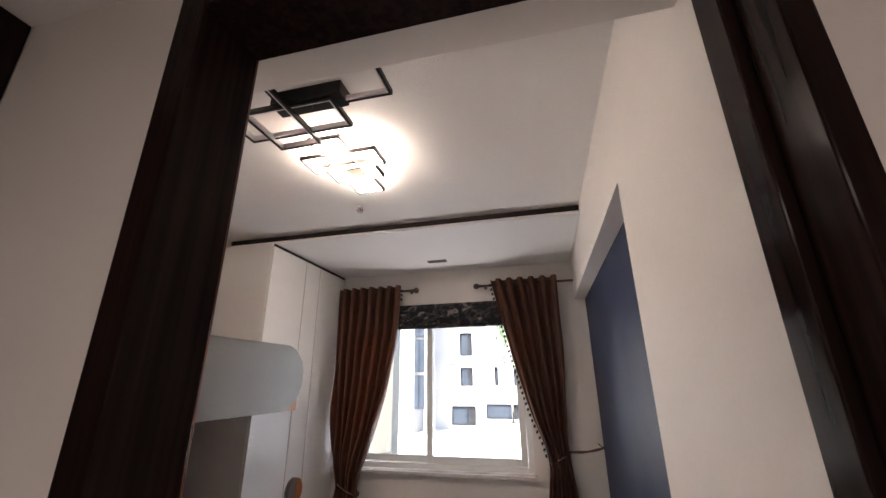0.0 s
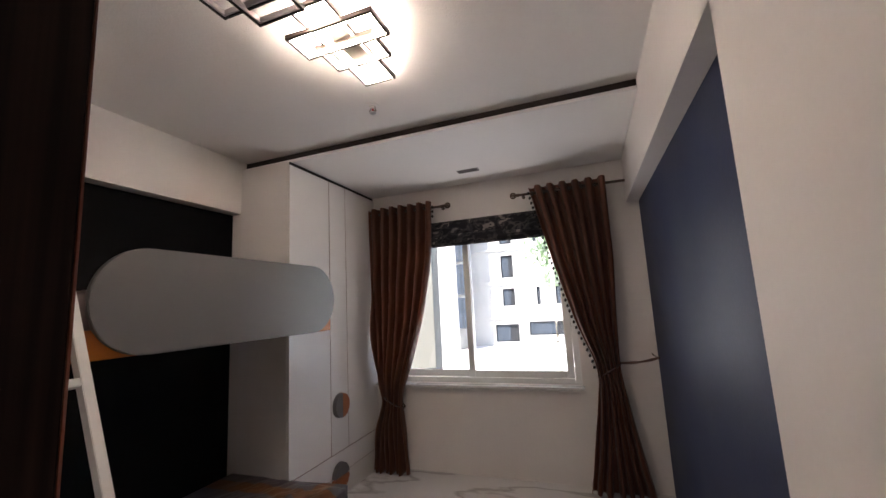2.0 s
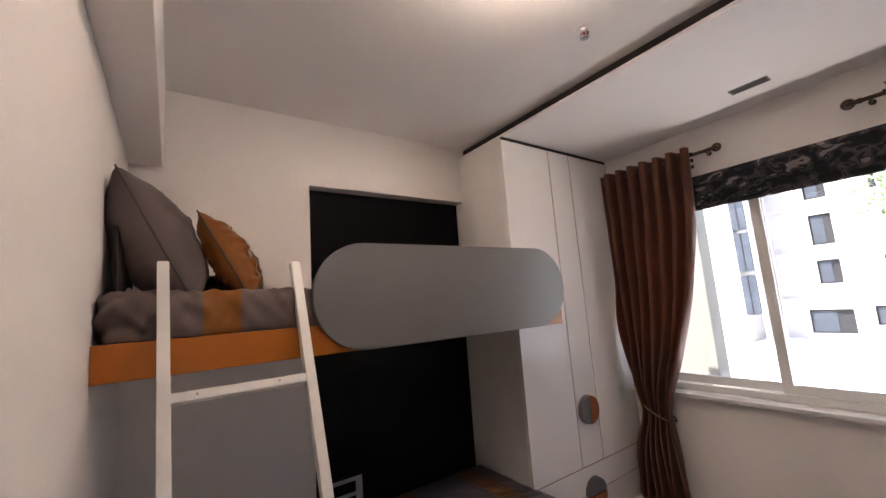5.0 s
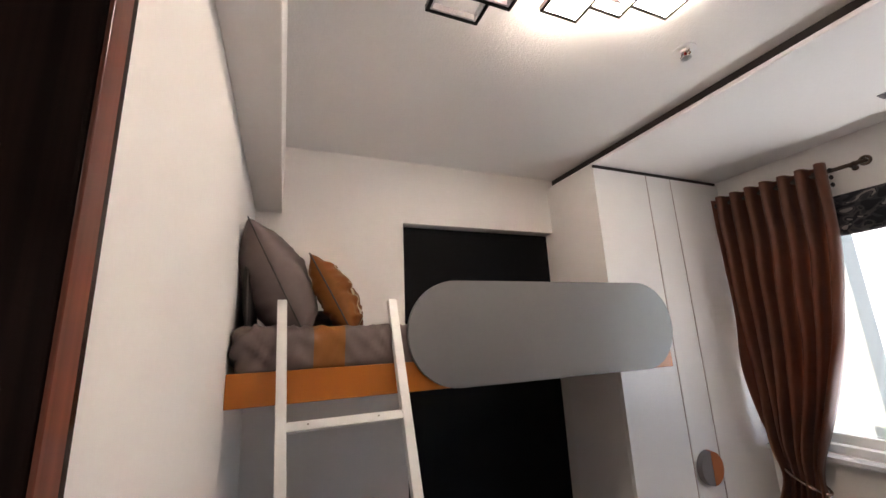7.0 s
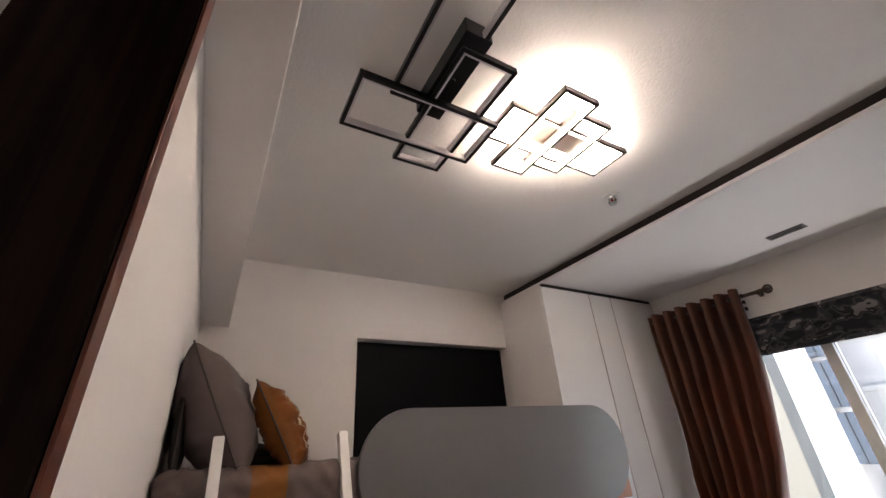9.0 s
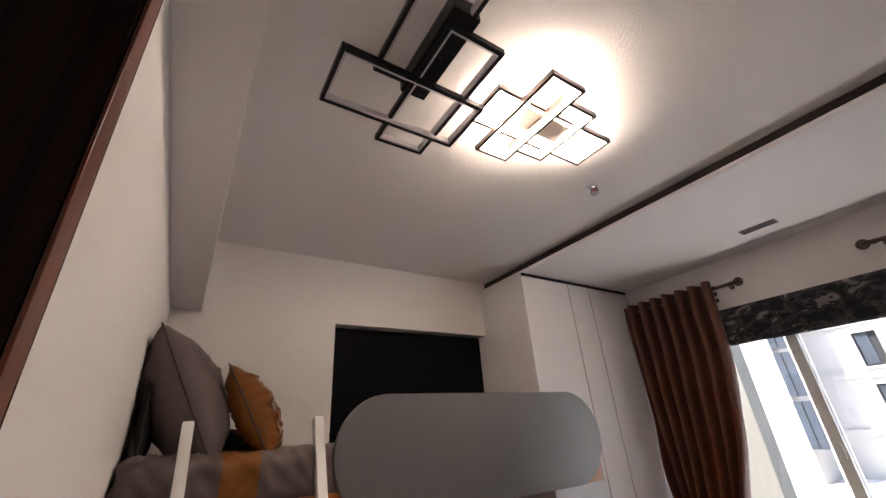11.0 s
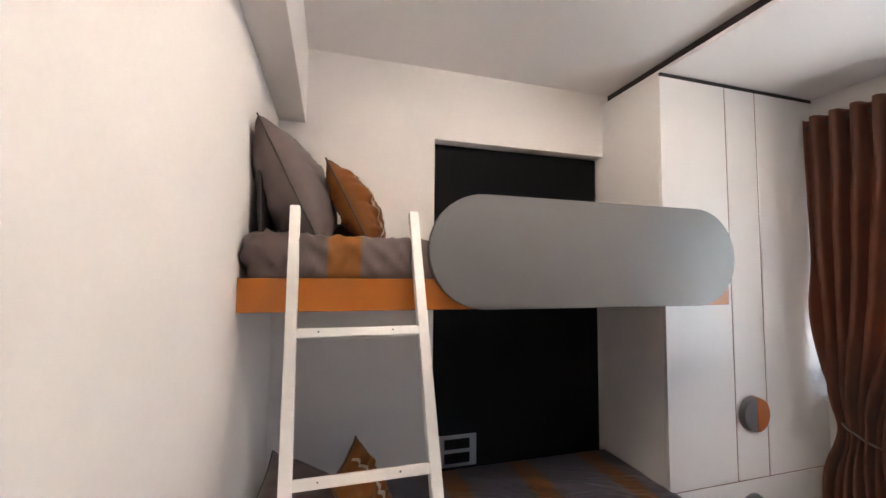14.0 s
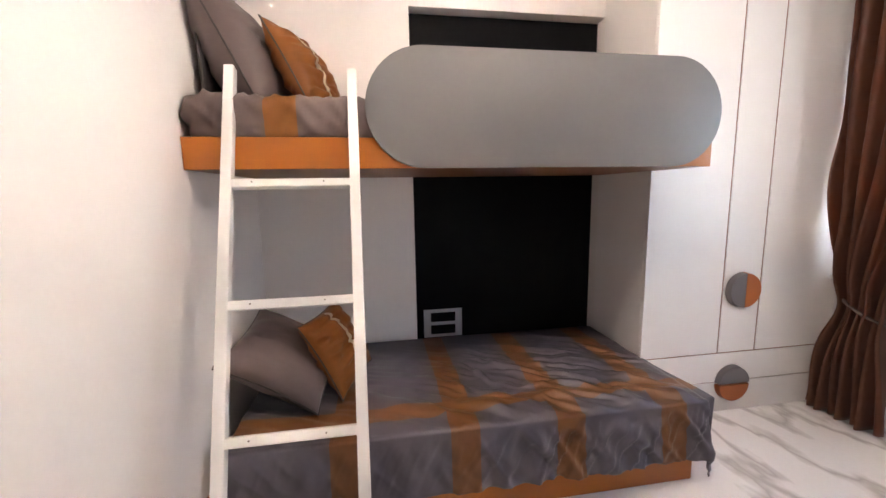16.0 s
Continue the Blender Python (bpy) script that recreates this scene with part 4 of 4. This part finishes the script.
def ceiling_vent():
    v = empty("ceiling_vent", (-1.185, 2.755, DROP_Z), "small grey slotted vent in the dropped ceiling", "ceiling vent")
    x0, x1, y0, y1, z = -1.275, -1.098, 2.722, 2.792, DROP_Z
    part("frame", bar_rect(x0, x1, y0, y1, z - 0.006, 0.010, 0.0055), GREY_KNOB, v)
    # Near-black sheet behind the slats paints the dark of the duct.
    part("backing", boxes(((x0 + 0.010, y0 + 0.010, z - 0.002), (x1 - 0.010, y1 - 0.010, z - 0.0005))), GAP_SHADE, v)
    for i in range(4):
        y = y0 + 0.016 + i * 0.0115
        part("slat", boxes(((x0 + 0.010, y, z - 0.005), (x1 - 0.010, y + 0.005, z - 0.0025))), GREY_KNOB, v)
    return v


ceiling_vent()

# ---- outside the window ----
GROUND_Z = -2.3
structure("ground", boxes(((-400, WIN + 0.25, GROUND_Z - 0.3), (400, 900, GROUND_Z))), OUT_GROUND, "pale sunlit concrete ground outside", "ground")


def apartment_building():
    b = empty("apartment_building", (-4, 33, GROUND_Z), "sunlit white concrete building with dark window openings", "building")
    y, top = 33.0, 12.5
    cols = [(-22.5, -20.5), (-17.2, -15.2), (-7.15, -6.1), (-4.3, -4.0), (-2.75, -1.95), (0.4, 1.6), (4.5, 6.2), (9.5, 11.5), (14.5, 16.5)]
    rows = [(1.0, 2.45), (3.4, 5.3), (6.3, 8.1), (9.3, 11.0)]
    holes = [(c[0], c[1], r[0], r[1]) for r in rows for c in cols if not (r[0] > 3 and c in ((-4.3, -4.0), (-2.75, -1.95)) and r[0] < 6)]
    low = [(-7.95, -5.95, -2.0, -0.55), (-5.1, -1.65, -1.5, -0.4), (2.0, 6.0, -1.8, -0.4), (9, 14, -1.8, -0.4), (-17, -12.4, -1.8, -0.4)]
    holes += low
    xs = sorted({-26.0, -12.0, 20.0} | {h[0] for h in holes} | {h[1] for h in holes})
    zs = sorted({GROUND_Z, top} | {h[2] for h in holes} | {h[3] for h in holes})
    bm = bmesh.new()
    for i in range(len(xs) - 1):
        for k in range(len(zs) - 1):
            cx, cz = (xs[i] + xs[i + 1]) / 2, (zs[k] + zs[k + 1]) / 2
            if -12.0 < cx and not any(h[0] < cx < h[1] and h[2] < cz < h[3] for h in holes):
                add_box(bm, (xs[i], y, zs[k]), (xs[i + 1], y + 0.35, zs[k + 1]))
    part("wall", bm, OUT_WHITE, b)
    part("roof", boxes(((-12.4, y - 0.3, top), (20.3, y + 9, top + 0.35))), OUT_WHITE, b)
    for z in (-0.1, 2.85, 5.75, 8.65):
        part("floor_band", boxes(((-12.0, y - 0.18, z), (20.0, y - 0.002, z + 0.28))), OUT_WHITE, b)
    for x0, x1, z0, z1 in holes:
        if x0 > -12:
            # A dark panel closes each hole and paints in the unlit room.
            w = part("window", boxes(((x0, y + 0.22, z0), (x1, y + 0.30, z1))), OUT_DARK, b, "dark panel painting the unlit inside of a window opening")
            part("pane", boxes(((x0 + 0.1, y + 0.17, z0 + 0.1), (x0 + (x1 - x0) * 0.62, y + 0.2, z1 - 0.1))), OUT_GLASS, w)
            part("sill", boxes(((x0 - 0.1, y - 0.12, z0 - 0.14), (x1 + 0.1, y - 0.003, z0 - 0.02))), OUT_WHITE, w)
    part("back_wall", boxes(((-12, y + 8.6, GROUND_Z), (20, y + 9, top))), OUT_WHITE, b)
    for x in (-12.0, 19.6):
        part("side_wall", boxes(((x, y + 0.36, GROUND_Z), (x + 0.4, y + 8.6, top))), OUT_WHITE, b)
    return b


apartment_building()


def glazed_block():
    g = empty("glazed_block", (-13.5, 30, GROUND_Z), "neighbouring white block with a tall blue-grey glazed strip", "building")
    part("wall", boxes(((-19.0, 30.0, GROUND_Z), (-10.22, 32.6, 14.0))), OUT_WHITE, g)
    for k in range(5):
        z = -0.6 + k * 2.7
        w = part("window", boxes(((-10.215, 29.93, z), (-9.42, 30.3, z + 2.45))), OUT_GLASS, g, "blue-grey glazed strip")
        part("mullion", boxes(((-9.86, 29.88, z), (-9.81, 29.925, z + 2.45))), OUT_DARK, w)
    part("pier", boxes(((-9.415, 30.0, GROUND_Z), (-9.2, 30.6, 14.0))), OUT_WHITE, g)
    return g


glazed_block()
fw = empty("facade_wing", (-3.0, 5.2, GROUND_Z), "beige rendered wing of the same house outside the window", "building")
part("wall", boxes(((-5.6, 4.72, GROUND_Z), (-2.33, 4.98, 6.0)), bevel=0.01), OUT_BEIGE, fw)
part("parapet", boxes(((-5.65, 4.68, 6.0), (-2.29, 5.02, 6.2)), bevel=0.01), OUT_BEIGE, fw)
dp = empty("drain_pipe", (-0.74, 5.0, GROUND_Z), "slim tan vertical pipe standing outside the window", "pipe")
part("pipe", sweep([(-0.745 + 0.02 * math.sin(k * 0.6), 5.0, GROUND_Z + k * 0.45) for k in range(11)], 0.028), PIPE, dp, smooth=True)
part("clamp", boxes(((-0.80, 4.965, 0.9), (-0.69, 5.035, 0.94)), bevel=0.004), PIPE, dp)


def tree():
    t = empty("tree", (-0.4, 24, GROUND_Z), "leafy green tree in front of the far building", "tree")
    rng = random.Random(5)
    base_at = Vector((-0.4, 24.0, GROUND_Z))
    bm = bmesh.new()
    fork = base_at + Vector((-0.2, 0, 4.4))
    add_tube(bm, base_at, fork, 0.22, 0.14, 10)
    tips = []
    for k in range(9):
        a = k * 2.4
        tip = fork + Vector((math.cos(a) * rng.uniform(0.6, 1.5) - 0.9, math.sin(a) * rng.uniform(0.8, 1.5), rng.uniform(0.2, 3.4)))
        add_tube(bm, fork, tip, 0.08, 0.02, 7)
        tips.append(tip)
    part("trunk", bm, BARK, t)
    verts, faces = [], []
    for _ in range(2600):
        c = rng.choice(tips) + Vector((rng.gauss(0, 0.55), rng.gauss(0, 0.5), rng.gauss(0, 0.38)))
        q = Euler((rng.uniform(0, 6), rng.uniform(0, 6), rng.uniform(0, 6))).to_matrix()
        s = rng.uniform(0.09, 0.17)
        i = len(verts)
        for p in ((-s, 0, 0), (0, -s * 0.45, s * 0.15), (s, 0, 0), (0, s * 0.45, s * 0.15)):
            verts.append(c + q @ Vector(p))
        faces.append((i, i + 1, i + 2, i + 3))
    me = bpy.data.meshes.new("crown")
    me.from_pydata(verts, [], faces)
    me.materials.append(LEAF)
    crown = new("crown", me)
    crown.parent, crown.matrix_parent_inverse = t, t.matrix_world.inverted()
    tagged(crown, "small green leaves", kind="stuff")
    return t


tree()
